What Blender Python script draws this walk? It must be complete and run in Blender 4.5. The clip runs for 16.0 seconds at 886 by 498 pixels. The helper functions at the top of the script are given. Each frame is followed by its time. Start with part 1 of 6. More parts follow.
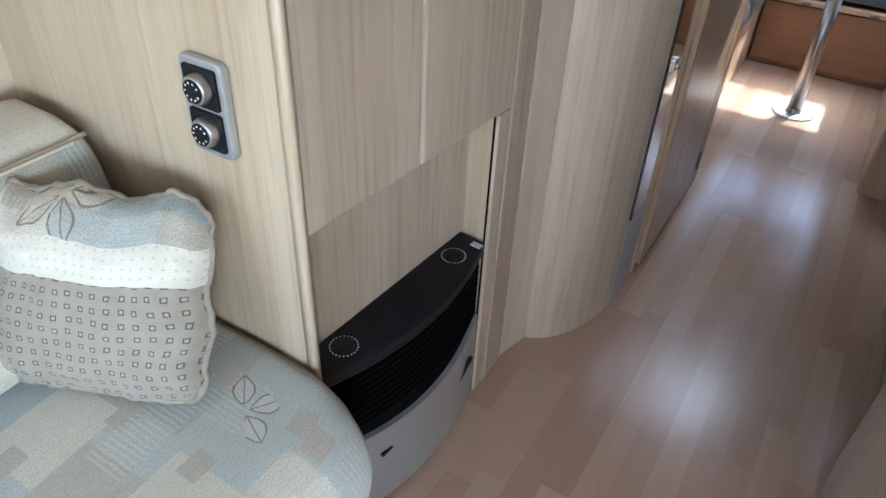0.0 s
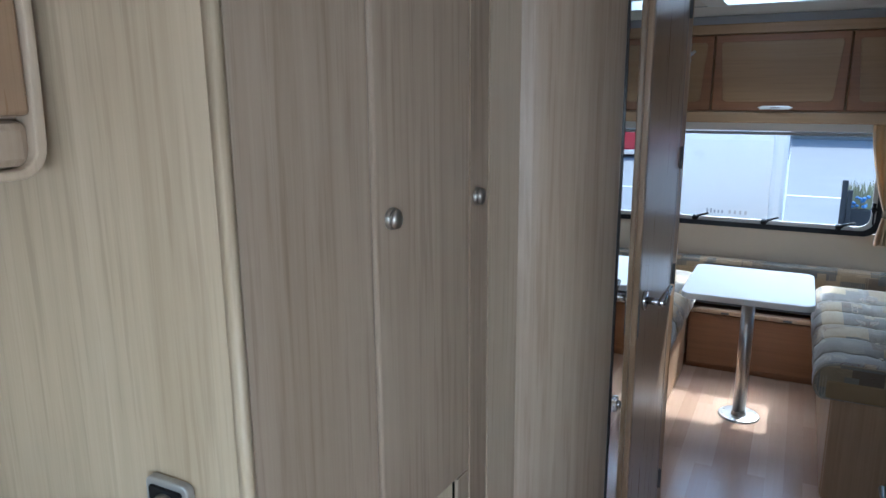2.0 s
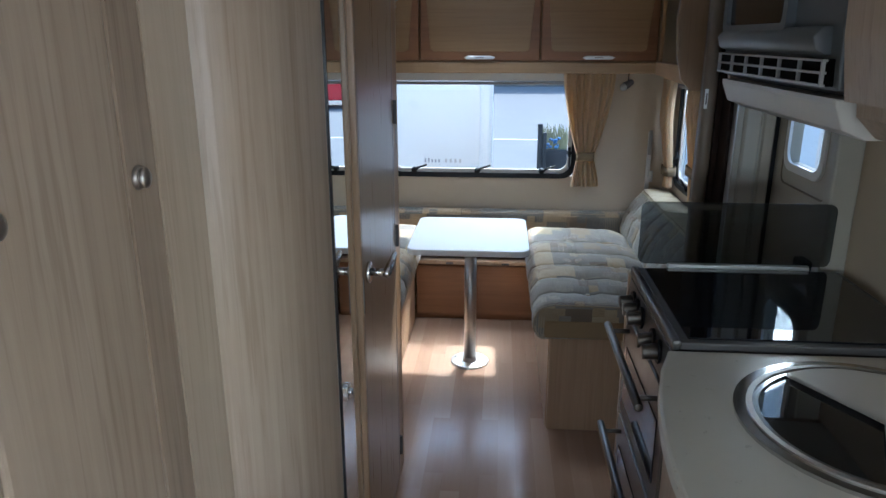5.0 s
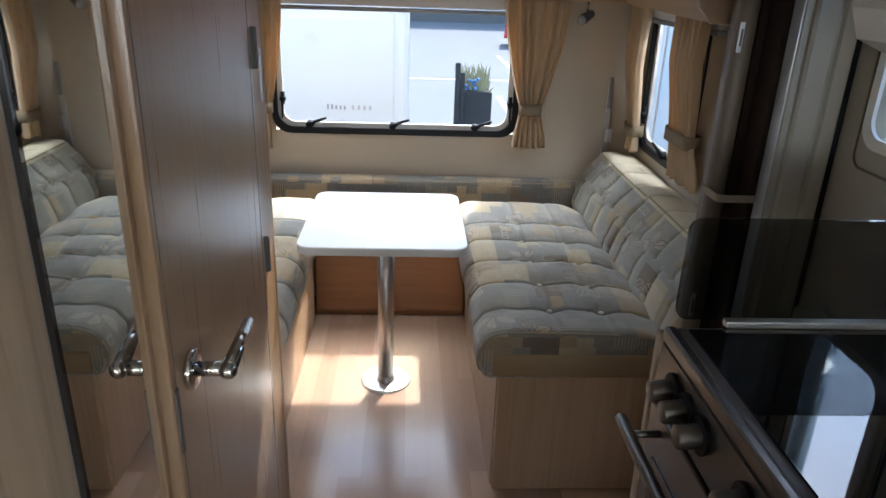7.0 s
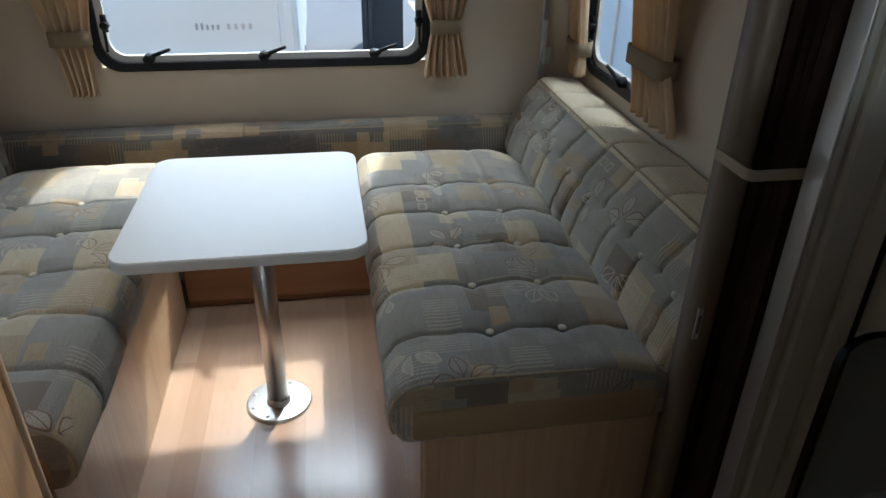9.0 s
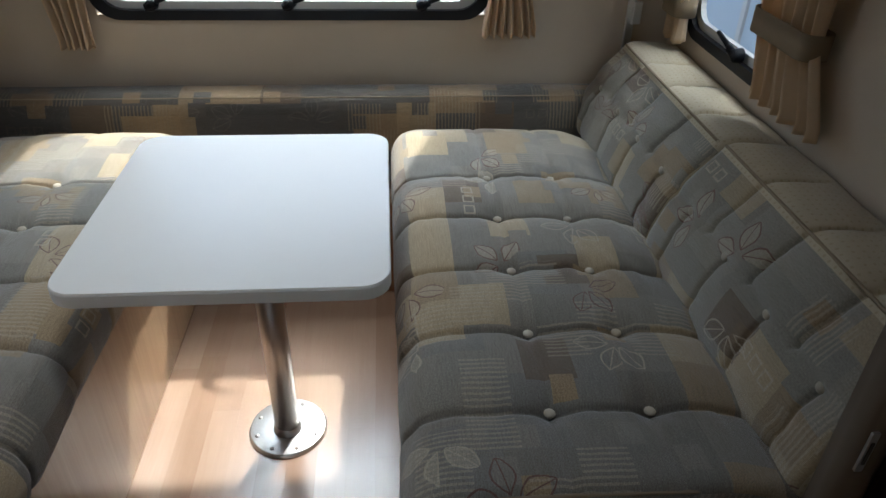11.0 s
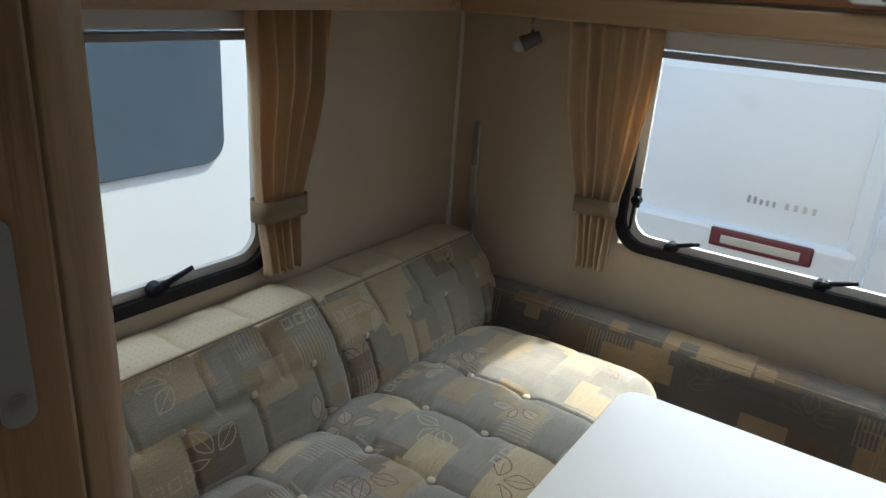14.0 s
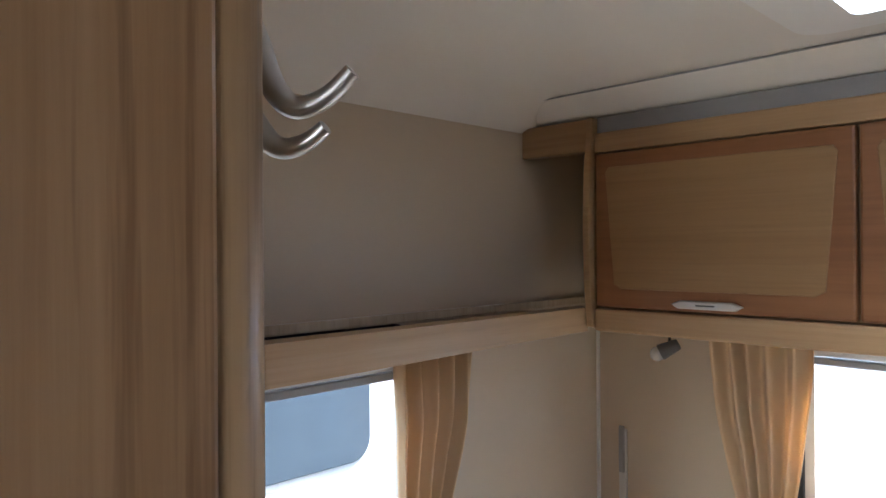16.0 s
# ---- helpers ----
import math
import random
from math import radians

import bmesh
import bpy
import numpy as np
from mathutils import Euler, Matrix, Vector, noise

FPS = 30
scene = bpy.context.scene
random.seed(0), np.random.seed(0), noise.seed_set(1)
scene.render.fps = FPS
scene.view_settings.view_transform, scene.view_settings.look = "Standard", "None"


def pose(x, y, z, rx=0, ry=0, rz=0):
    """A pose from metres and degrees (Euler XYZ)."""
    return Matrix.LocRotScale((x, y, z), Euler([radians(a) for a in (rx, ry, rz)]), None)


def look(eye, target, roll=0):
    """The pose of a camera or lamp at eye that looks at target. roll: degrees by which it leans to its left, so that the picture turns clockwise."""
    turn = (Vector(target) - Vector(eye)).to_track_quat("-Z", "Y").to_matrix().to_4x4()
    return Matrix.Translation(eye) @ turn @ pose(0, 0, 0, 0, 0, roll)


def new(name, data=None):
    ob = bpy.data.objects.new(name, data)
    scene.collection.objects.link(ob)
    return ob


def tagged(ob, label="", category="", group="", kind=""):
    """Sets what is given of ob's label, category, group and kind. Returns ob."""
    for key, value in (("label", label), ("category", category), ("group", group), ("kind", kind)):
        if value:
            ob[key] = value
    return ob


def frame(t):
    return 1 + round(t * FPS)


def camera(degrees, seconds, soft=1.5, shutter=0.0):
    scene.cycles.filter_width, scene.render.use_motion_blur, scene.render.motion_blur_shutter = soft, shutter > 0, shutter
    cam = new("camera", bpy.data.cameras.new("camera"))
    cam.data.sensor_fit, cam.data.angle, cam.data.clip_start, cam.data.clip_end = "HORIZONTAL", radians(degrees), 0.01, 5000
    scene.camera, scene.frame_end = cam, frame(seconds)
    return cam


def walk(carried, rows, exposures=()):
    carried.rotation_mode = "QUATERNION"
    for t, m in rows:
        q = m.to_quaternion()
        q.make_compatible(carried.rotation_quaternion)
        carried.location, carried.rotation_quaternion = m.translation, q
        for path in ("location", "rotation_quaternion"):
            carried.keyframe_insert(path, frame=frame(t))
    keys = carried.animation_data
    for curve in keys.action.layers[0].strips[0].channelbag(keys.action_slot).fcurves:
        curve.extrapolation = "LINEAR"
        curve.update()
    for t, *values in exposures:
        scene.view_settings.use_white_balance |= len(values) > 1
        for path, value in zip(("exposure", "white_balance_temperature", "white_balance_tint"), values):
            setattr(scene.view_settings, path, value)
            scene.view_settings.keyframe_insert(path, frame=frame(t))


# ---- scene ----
cam = camera(64.9, 16.0)
PATH = [
    (0, (0.564, 0.567, 1.356), (-0.235, 1.942, 0.144), 2.8),
    (0.5, (0.575, 0.548, 1.376), (-0.262, 2.057, 0.365), 2.6),
    (1, (0.567, 0.547, 1.416), (-0.287, 2.154, 0.588), 1.5),
    (1.5, (0.565, 0.555, 1.472), (-0.316, 2.237, 0.844), 0.2),
    (2, (0.576, 0.555, 1.503), (-0.312, 2.291, 1.056), -0.4),
    (2.5, (0.578, 0.567, 1.539), (-0.323, 2.327, 1.236), -1.3),
    (3, (0.581, 0.557, 1.567), (-0.31, 2.341, 1.419), -1.3),
    (3.5, (0.593, 0.551, 1.576), (-0.306, 2.336, 1.501), -1.9),
    (4, (0.591, 0.582, 1.556), (-0.183, 2.407, 1.29), -2.0),
    (4.5, (0.576, 0.679, 1.536), (0.174, 2.608, 1.193), -0.3),
    (4.7, (0.565, 0.722, 1.521), (0.328, 2.651, 1.052), -0.8),
    (6.8, (0.527, 1.534, 1.415), (0.551, 3.384, 0.655), 2.1),
    (7, (0.508, 1.638, 1.418), (0.609, 3.494, 0.678), 2.0),
    (7.5, (0.507, 1.822, 1.421), (0.639, 3.655, 0.631), 0.4),
    (8, (0.557, 2.037, 1.39), (0.908, 3.828, 0.573), 0.7),
    (8.5, (0.596, 2.18, 1.376), (0.892, 3.931, 0.457), 0.9),
    (8.7, (0.607, 2.224, 1.362), (0.909, 3.964, 0.422), 0.9),
    (10.8, (0.687, 2.677, 1.284), (0.961, 4.324, 0.183), 2.0),
    (11, (0.69, 2.696, 1.282), (0.836, 4.358, 0.178), 1.4),
    (11.5, (0.654, 2.732, 1.283), (0.506, 4.432, 0.239), -0.2),
    (12, (0.614, 2.793, 1.245), (0.351, 4.409, 0.097), 0.6),
    (12.5, (0.538, 2.816, 1.239), (-0.079, 4.347, 0.108), 0.2),
    (13, (0.551, 2.842, 1.242), (-0.345, 4.189, 0.067), 0.4),
    (13.5, (0.55, 2.863, 1.278), (-0.408, 4.271, 0.229), 3.6),
    (14, (0.527, 2.858, 1.377), (-0.502, 4.425, 0.681), 4.2),
    (14.5, (0.53, 2.847, 1.421), (-0.72, 4.349, 0.994), 0.4),
    (15, (0.517, 2.865, 1.462), (-0.828, 4.325, 1.214), -1.1),
    (15.5, (0.519, 2.859, 1.514), (-0.91, 4.257, 1.463), -1.7),
    (16, (0.523, 2.853, 1.528), (-0.9, 4.259, 1.528), -0.4),
]
EXPOSURES = [
    (0.0, 2.85, 5400, 6), (1.5, 2.28, 5200, 4), (3.0, 2.04, 5200, 3), (3.7, 2.05, 5200, 2), (4.6, 2.12, 5350, 3), (7.0, 2.42, 6150, 7),
    (8.5, 1.92, 6000, 3), (11.0, 1.58, 6150, 5), (13.0, 1.5, 6350, 6), (13.5, 1.75, 6250, 4), (14.0, 1.7, 6350, 2), (14.6, 1.42, 6900, 8), (15.1, 2.2, 7300, 10), (15.5, 2.7, 7300, 10), (16.0, 3.27, 6050, 8),
]
walk(cam, [(t, look(eye, target, roll)) for t, eye, target, roll in PATH], EXPOSURES)

# ---- world, sun, large lights ----
world = bpy.data.worlds.new("sky")
scene.world = world
world.use_nodes = True
wn, wl = world.node_tree.nodes, world.node_tree.links
sky = wn.new("ShaderNodeTexSky")
sky.sky_type, sky.sun_disc = "NISHITA", False
SUN = Vector((0.28, 0.68, 1.0)).normalized()
sky.sun_elevation = math.asin(SUN.z)
sky.sun_rotation = math.atan2(SUN.x, SUN.y)
wl.new(sky.outputs["Color"], wn["Background"].inputs["Color"])
wn["Background"].inputs["Strength"].default_value = 0.15
sun = new("sun", bpy.data.lights.new("sun", "SUN"))
sun.data.energy, sun.data.angle, sun.data.color = 1.75, radians(1.4), (1.0, 0.96, 0.90)
sun.matrix_world = look(SUN * 20, (0, 0, 0))


def window_light(name, eye, target, w, h, watts, color=(0.94, 0.975, 1.0), spread=180):
    ob = new(name, bpy.data.lights.new(name, "AREA"))
    ob.data.shape, ob.data.size, ob.data.size_y, ob.data.energy, ob.data.color = "RECTANGLE", w, h, watts, color
    ob.data.spread = radians(spread)
    ob.matrix_world = look(eye, target)
    return ob


window_light("front_window_daylight", (0.435, -1.55, 1.2), (0.435, 0.7, 0.1), 1.7, 0.6, 1.5)
window_light("front_side_daylight", (1.45, -0.5, 1.2), (-0.4, 0.2, 0.55), 0.9, 0.5, 4.9)
window_light("front_side_daylight", (-0.58, -0.5, 1.2), (1.2, -0.2, 0.9), 0.9, 0.5, 0.8)
window_light("rooflight_daylight", (0.43, 3.78, 1.93), (0.43, 3.78, 0), 0.36, 0.34, 0.75, spread=95)
window_light("rear_window_daylight", (0.45, 4.95, 1.75), (0.45, 4.2, 0.75), 1.0, 0.45, 2.3, spread=115)
window_light("side_window_daylight", (-0.95, 3.45, 1.75), (-0.2, 3.45, 0.75), 0.8, 0.4, 1.5)
window_light("side_window_daylight", (1.82, 4.05, 1.75), (1.1, 4.05, 0.75), 0.8, 0.4, 2.4)

# ---- materials ----


class Nodes:
    """A small wrapper for building one material."""

    def __init__(self, name, rough=0.5, metal=0.0):
        self.mat = bpy.data.materials.new(name)
        self.mat.use_nodes = True
        self.n, self.l = self.mat.node_tree.nodes, self.mat.node_tree.links
        self.b = self.n["Principled BSDF"]
        self.b.inputs["Roughness"].default_value, self.b.inputs["Metallic"].default_value = rough, metal

    def put(self, sock, v):
        if isinstance(v, bpy.types.NodeSocket):
            self.l.new(v, sock)
        elif isinstance(v, tuple) and len(v) == 3 and sock.type == "RGBA":
            sock.default_value = (*v, 1)
        else:
            sock.default_value = v

    def set(self, name, v):
        self.put(self.b.inputs[name], v)
        return self

    def add(self, kind, out=0, **kw):
        node = self.n.new(kind)
        for k, v in kw.items():
            if k.startswith("i_"):
                self.put(node.inputs[k[2:]] if not k[2:].isdigit() else node.inputs[int(k[2:])], v)
            else:
                setattr_plain(node, k, v)
        return node.outputs[out]

    def coord(self, scale=(1, 1, 1), kind="Object", rot=(0, 0, 0)):
        c = self.n.new("ShaderNodeTexCoord").outputs[kind]
        m = self.n.new("ShaderNodeMapping")
        m.inputs["Scale"].default_value, m.inputs["Rotation"].default_value = scale, [radians(a) for a in rot]
        self.l.new(c, m.inputs["Vector"])
        return m.outputs[0]

    def noise(self, vec, scale, detail=3.0, rough=0.55, out=0):
        return self.add("ShaderNodeTexNoise", out, i_Vector=vec, i_Scale=scale, i_Detail=detail, i_Roughness=rough)

    def ramp(self, fac, stops, constant=False):
        node = self.n.new("ShaderNodeValToRGB")
        self.l.new(fac, node.inputs[0])
        r = node.color_ramp
        r.interpolation = "CONSTANT" if constant else "LINEAR"
        while len(r.elements) < len(stops):
            r.elements.new(0.5)
        for e, (p, c) in zip(r.elements, stops):
            e.position, e.color = p, (*c, 1)
        return node.outputs[0]

    def mix(self, fac, a, b, blend="MIX"):
        node = self.n.new("ShaderNodeMix")
        node.data_type, node.blend_type = "RGBA", blend
        self.put(node.inputs[0], fac), self.put(node.inputs[6], a), self.put(node.inputs[7], b)
        return node.outputs[2]

    def math(self, op, a, b=0.0):
        node = self.n.new("ShaderNodeMath")
        node.operation = op
        self.put(node.inputs[0], a), self.put(node.inputs[1], b)
        return node.outputs[0]

    def bump(self, height, strength=0.3, dist=0.002, normal=None):
        node = self.n.new("ShaderNodeBump")
        node.inputs["Strength"].default_value, node.inputs["Distance"].default_value = strength, dist
        self.l.new(height, node.inputs["Height"])
        if normal is not None:
            self.l.new(normal, node.inputs["Normal"])
        self.l.new(node.outputs[0], self.b.inputs["Normal"])
        return node.outputs[0]


def setattr_plain(node, key, value):
    """The few node settings used below, by their own names."""
    if key == "operation":
        node.operation = value
    elif key == "voronoi_dimensions":
        node.voronoi_dimensions = value
    elif key == "offset":
        node.offset = value
    elif key == "wave_type":
        node.wave_type = value
    elif key == "bands_direction":
        node.bands_direction = value


def plain(name, color, rough=0.5, metal=0.0, var=0.08, scale=6.0, bump=0.0, fine=300.0):
    """A surface of one colour with cloudy variation, fine grain and uneven gloss."""
    m = Nodes(name, rough, metal)
    c = m.coord()
    a, g = m.noise(c, scale, 4), m.noise(c, fine, 2)
    dark = tuple(v * (1 - var) for v in color)
    lite = tuple(min(1, v * (1 + var)) for v in color)
    m.set("Base Color", m.mix(m.math("MULTIPLY", m.math("ADD", a, g), 0.5), dark, lite))
    m.set("Roughness", m.math("ADD", m.math("MULTIPLY", m.math("SUBTRACT", a, 0.5), rough * 0.5), rough))
    if bump:
        m.bump(g, bump, 0.001)
    return m.mat


def wood(name, dark, mid, lite, axis="z", rough=0.42, scale=1.0, coat=0.0, pores=0.18, relief=0.12):
    """Laminate with a printed straight grain along one axis."""
    m = Nodes(name, rough)
    s = {"z": (38, 38, 1.0), "x": (1.0, 38, 38), "y": (38, 1.0, 38)}[axis]
    c = m.coord(tuple(v * scale for v in s))
    wide = m.noise(m.coord(tuple(v * 0.18 * scale for v in s)), 1.0, 3)
    fine = m.noise(c, 1.6, 5, 0.65)
    hair = m.noise(m.coord(tuple(v * 5 for v in s)), 1.0, 2)
    g = m.math("ADD", m.math("MULTIPLY", wide, 0.5), m.math("ADD", m.math("MULTIPLY", fine, 0.42), m.math("MULTIPLY", hair, 0.08)))
    col = m.ramp(g, [(0.34, dark), (0.5, mid), (0.66, lite)])
    streak = m.noise(m.coord(tuple(v * (2.6 if v > 5 else 3.5) for v in s)), 1.0, 3, 0.6)
    mask = m.ramp(streak, [(0.52, (0, 0, 0)), (0.66, (pores, pores, pores))])
    m.set("Base Color", m.mix(mask, col, m.mix(1.0, col, (0.55, 0.48, 0.42), "MULTIPLY")))
    m.set("Roughness", m.math("ADD", m.math("MULTIPLY", fine, 0.15), rough - 0.08))
    m.set("Coat Weight", coat)
    if relief:
        m.bump(fine, relief, 0.0006)
    return m.mat


OAK = wood("light_oak", (0.325, 0.243, 0.172), (0.405, 0.313, 0.232), (0.47, 0.375, 0.29), pores=0.35)
OAK_PALE = wood("pale_oak", (0.375, 0.290, 0.192), (0.455, 0.362, 0.250), (0.53, 0.435, 0.315), pores=0.3)
# OAK made lighter: paints the light on the joint strip; also serves pale edgings
OAK_STRIP = wood("lightened_oak", (0.40, 0.312, 0.225), (0.475, 0.378, 0.28), (0.54, 0.44, 0.335), pores=0.25)
OAK_X = wood("light_oak_crosswise", (0.30, 0.175, 0.080), (0.36, 0.22, 0.108), (0.41, 0.265, 0.14), "x")
OAK_Y = wood("light_oak_lengthwise", (0.30, 0.175, 0.080), (0.36, 0.22, 0.108), (0.41, 0.265, 0.14), "y")
DOOR_WOOD = wood("glossy_door_oak", (0.265, 0.168, 0.098), (0.31, 0.203, 0.123), (0.35, 0.24, 0.152), rough=0.30, pores=0.22, relief=0.0)
CHERRY = wood("warm_alder", (0.175, 0.066, 0.021), (0.215, 0.087, 0.030), (0.255, 0.11, 0.042), "x")
JAMB = wood("warm_oak", (0.275, 0.148, 0.066), (0.355, 0.203, 0.098), (0.43, 0.262, 0.14), scale=2.1, pores=0.75, relief=0.2)
JAMB_PALE = wood("warm_pale_oak", (0.34, 0.21, 0.105), (0.42, 0.27, 0.145), (0.48, 0.325, 0.185), scale=2.1, pores=0.7, relief=0.2)
MAPLE = wood("door_panel_maple", (0.235, 0.126, 0.048), (0.275, 0.153, 0.062), (0.31, 0.182, 0.08), "x")
BEECH = wood("warm_beech", (0.37, 0.232, 0.135), (0.445, 0.295, 0.18), (0.51, 0.355, 0.232))
WALL = plain("wall_board", (0.52, 0.42, 0.31), 0.55, var=0.05, scale=3, bump=0.08)
CEILING = plain("ceiling_board", (0.72, 0.68, 0.62), 0.6, var=0.03, scale=4, bump=0.05)
WHITE_PLASTIC = plain("white_plastic", (0.75, 0.74, 0.71), 0.35, var=0.03)
GREY_TRIM = plain("grey_trim", (0.28, 0.28, 0.29), 0.45, var=0.06)
PALE_TRIM = plain("pale_grey_trim", (0.56, 0.54, 0.51), 0.4, var=0.05)
DARK_TRIM = plain("dark_trim", (0.09, 0.085, 0.085), 0.5, var=0.1)
SILVER = plain("silver_paint", (0.42, 0.42, 0.42), 0.35, 0.6, var=0.05)
ALU = plain("aluminium", (0.60, 0.60, 0.60), 0.35, 0.9, var=0.06)
CHROME = plain("chrome", (0.60, 0.60, 0.60), 0.1, 1.0, var=0.03)
STEEL = plain("brushed_steel", (0.46, 0.44, 0.42), 0.36, 1.0, var=0.08, scale=20)
BLACK = plain("black_plastic", (0.010, 0.010, 0.012), 0.45, var=0.2, bump=0.1)
BLACK_MATT = plain("black_grille", (0.003, 0.003, 0.003), 0.9, var=0.2)
RUBBER = plain("black_rubber", (0.010, 0.011, 0.015), 0.42, var=0.15)
for _m, _s in ((BLACK, 0.14), (BLACK_MATT, 0.05), (RUBBER, 0.25)):
    _m.node_tree.nodes["Principled BSDF"].inputs["Specular IOR Level"].default_value = _s
COOKER_STEEL = plain("dark_cooker_steel", (0.20, 0.19, 0.18), 0.34, 1.0, var=0.1, scale=20)
TABLE_WHITE = plain("table_laminate", (0.80, 0.775, 0.735), 0.33, var=0.02, scale=30)
TABLE_EDGE = plain("table_edging", (0.62, 0.61, 0.59), 0.4, var=0.04)
WORKTOP = plain("worktop_laminate", (0.58, 0.57, 0.52), 0.3, var=0.04, scale=40)
JAMB_GREY = plain("taupe_metal", (0.155, 0.118, 0.085), 0.45, var=0.08)
JAMB_PALE_GREY = plain("cream_jamb", (0.37, 0.34, 0.285), 0.45, var=0.06)
STRAP = plain("tan_strap", (0.30, 0.24, 0.17), 0.8, var=0.1)
CLADDING = plain("pale_blue_cladding", (0.50, 0.56, 0.60), 0.6, var=0.04)
CREAM_DOOR = plain("cream_door_skin", (0.38, 0.345, 0.275), 0.5, var=0.04)
BROWN = plain("brown_pleats", (0.022, 0.013, 0.010), 0.8, var=0.15)
BROWN.node_tree.nodes["Principled BSDF"].inputs["Specular IOR Level"].default_value = 0.15
BLIND = plain("blind_cloth", (0.62, 0.55, 0.42), 0.8, var=0.06, bump=0.1)


def glass(name, color=(1, 1, 1), rough=0.0, ior=1.45):
    m = Nodes(name, rough)
    m.set("Base Color", color).set("Transmission Weight", 1.0).set("IOR", ior)
    return m.mat


PANE = glass("acrylic_pane", (0.97, 0.99, 0.98), 0.0, 1.05)
TINT_PANE = glass("tinted_pane", (0.55, 0.62, 0.66), 0.0, 1.05)
SMOKED = glass("smoked_glass", (0.26, 0.285, 0.305), 0.0, 1.3)
BULB = glass("bulb_glass", (0.95, 0.95, 0.95), 0.15, 1.45)
BULB.node_tree.nodes["Principled BSDF"].inputs["Transmission Weight"].default_value = 0.55
MIRROR = Nodes("mirror_silver", 0.02, 1.0).set("Base Color", (0.80, 0.82, 0.80)).mat
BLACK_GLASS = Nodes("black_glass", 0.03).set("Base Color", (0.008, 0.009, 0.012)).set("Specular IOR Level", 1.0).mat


def curtain_cloth():
    m = Nodes("curtain_cloth", 0.9)
    c = m.coord()
    weave = m.noise(m.coord((900, 900, 300)), 1.0, 1)
    m.set("Base Color", m.mix(m.noise(c, 9, 3), (0.62, 0.45, 0.27), (0.70, 0.53, 0.345)))
    m.set("Sheen Weight", 0.2)
    m.bump(weave, 0.25, 0.0006)
    # thin cloth lets some daylight through
    t = m.n.new("ShaderNodeBsdfTranslucent")
    t.inputs["Color"].default_value = (0.70, 0.46, 0.22, 1)
    mixer = m.n.new("ShaderNodeMixShader")
    mixer.inputs[0].default_value = 0.3
    m.l.new(m.b.outputs[0], mixer.inputs[1]), m.l.new(t.outputs[0], mixer.inputs[2])
    m.l.new(mixer.outputs[0], m.n["Material Output"].inputs["Surface"])
    return m.mat


CURTAIN = curtain_cloth()


def dotted(name, a, b, dot, cell=0.014, ringed=None):
    """Ribbed cloth with a grid of small woven dots, in UV metres."""
    m = Nodes(name, 0.92)
    uv = m.coord(kind="UV")
    v = m.add("ShaderNodeTexVoronoi", 0, voronoi_dimensions="2D", i_Vector=uv, i_Scale=1 / cell, i_Randomness=0.12)
    rib = m.add("ShaderNodeTexWave", 1, i_Vector=uv, i_Scale=160.0, i_Distortion=1.5, i_Detail=1.0, bands_direction="Y")
    base = m.mix(m.noise(uv, 40, 3), a, b)
    base = m.mix(m.math("MULTIPLY", rib, 0.25), base, tuple(x * 0.6 for x in a))
    if ringed:
        v.node.distance = "CHEBYCHEV"
        # dark ring paints the shadow edge round each pale dot
        base = m.mix(m.math("MULTIPLY", m.math("LESS_THAN", v, 0.215), 0.9), base, dot)
        m.set("Base Color", m.mix(m.math("MULTIPLY", m.math("LESS_THAN", v, 0.12), 0.85), base, ringed))
    else:
        m.set("Base Color", m.mix(m.math("MULTIPLY", m.math("LESS_THAN", v, 0.16), 0.75), base, dot))
    m.set("Sheen Weight", 0.15)
    m.bump(m.math("ADD", rib, m.math("MULTIPLY", v, 0.6)), 0.35, 0.0012)
    return m.mat


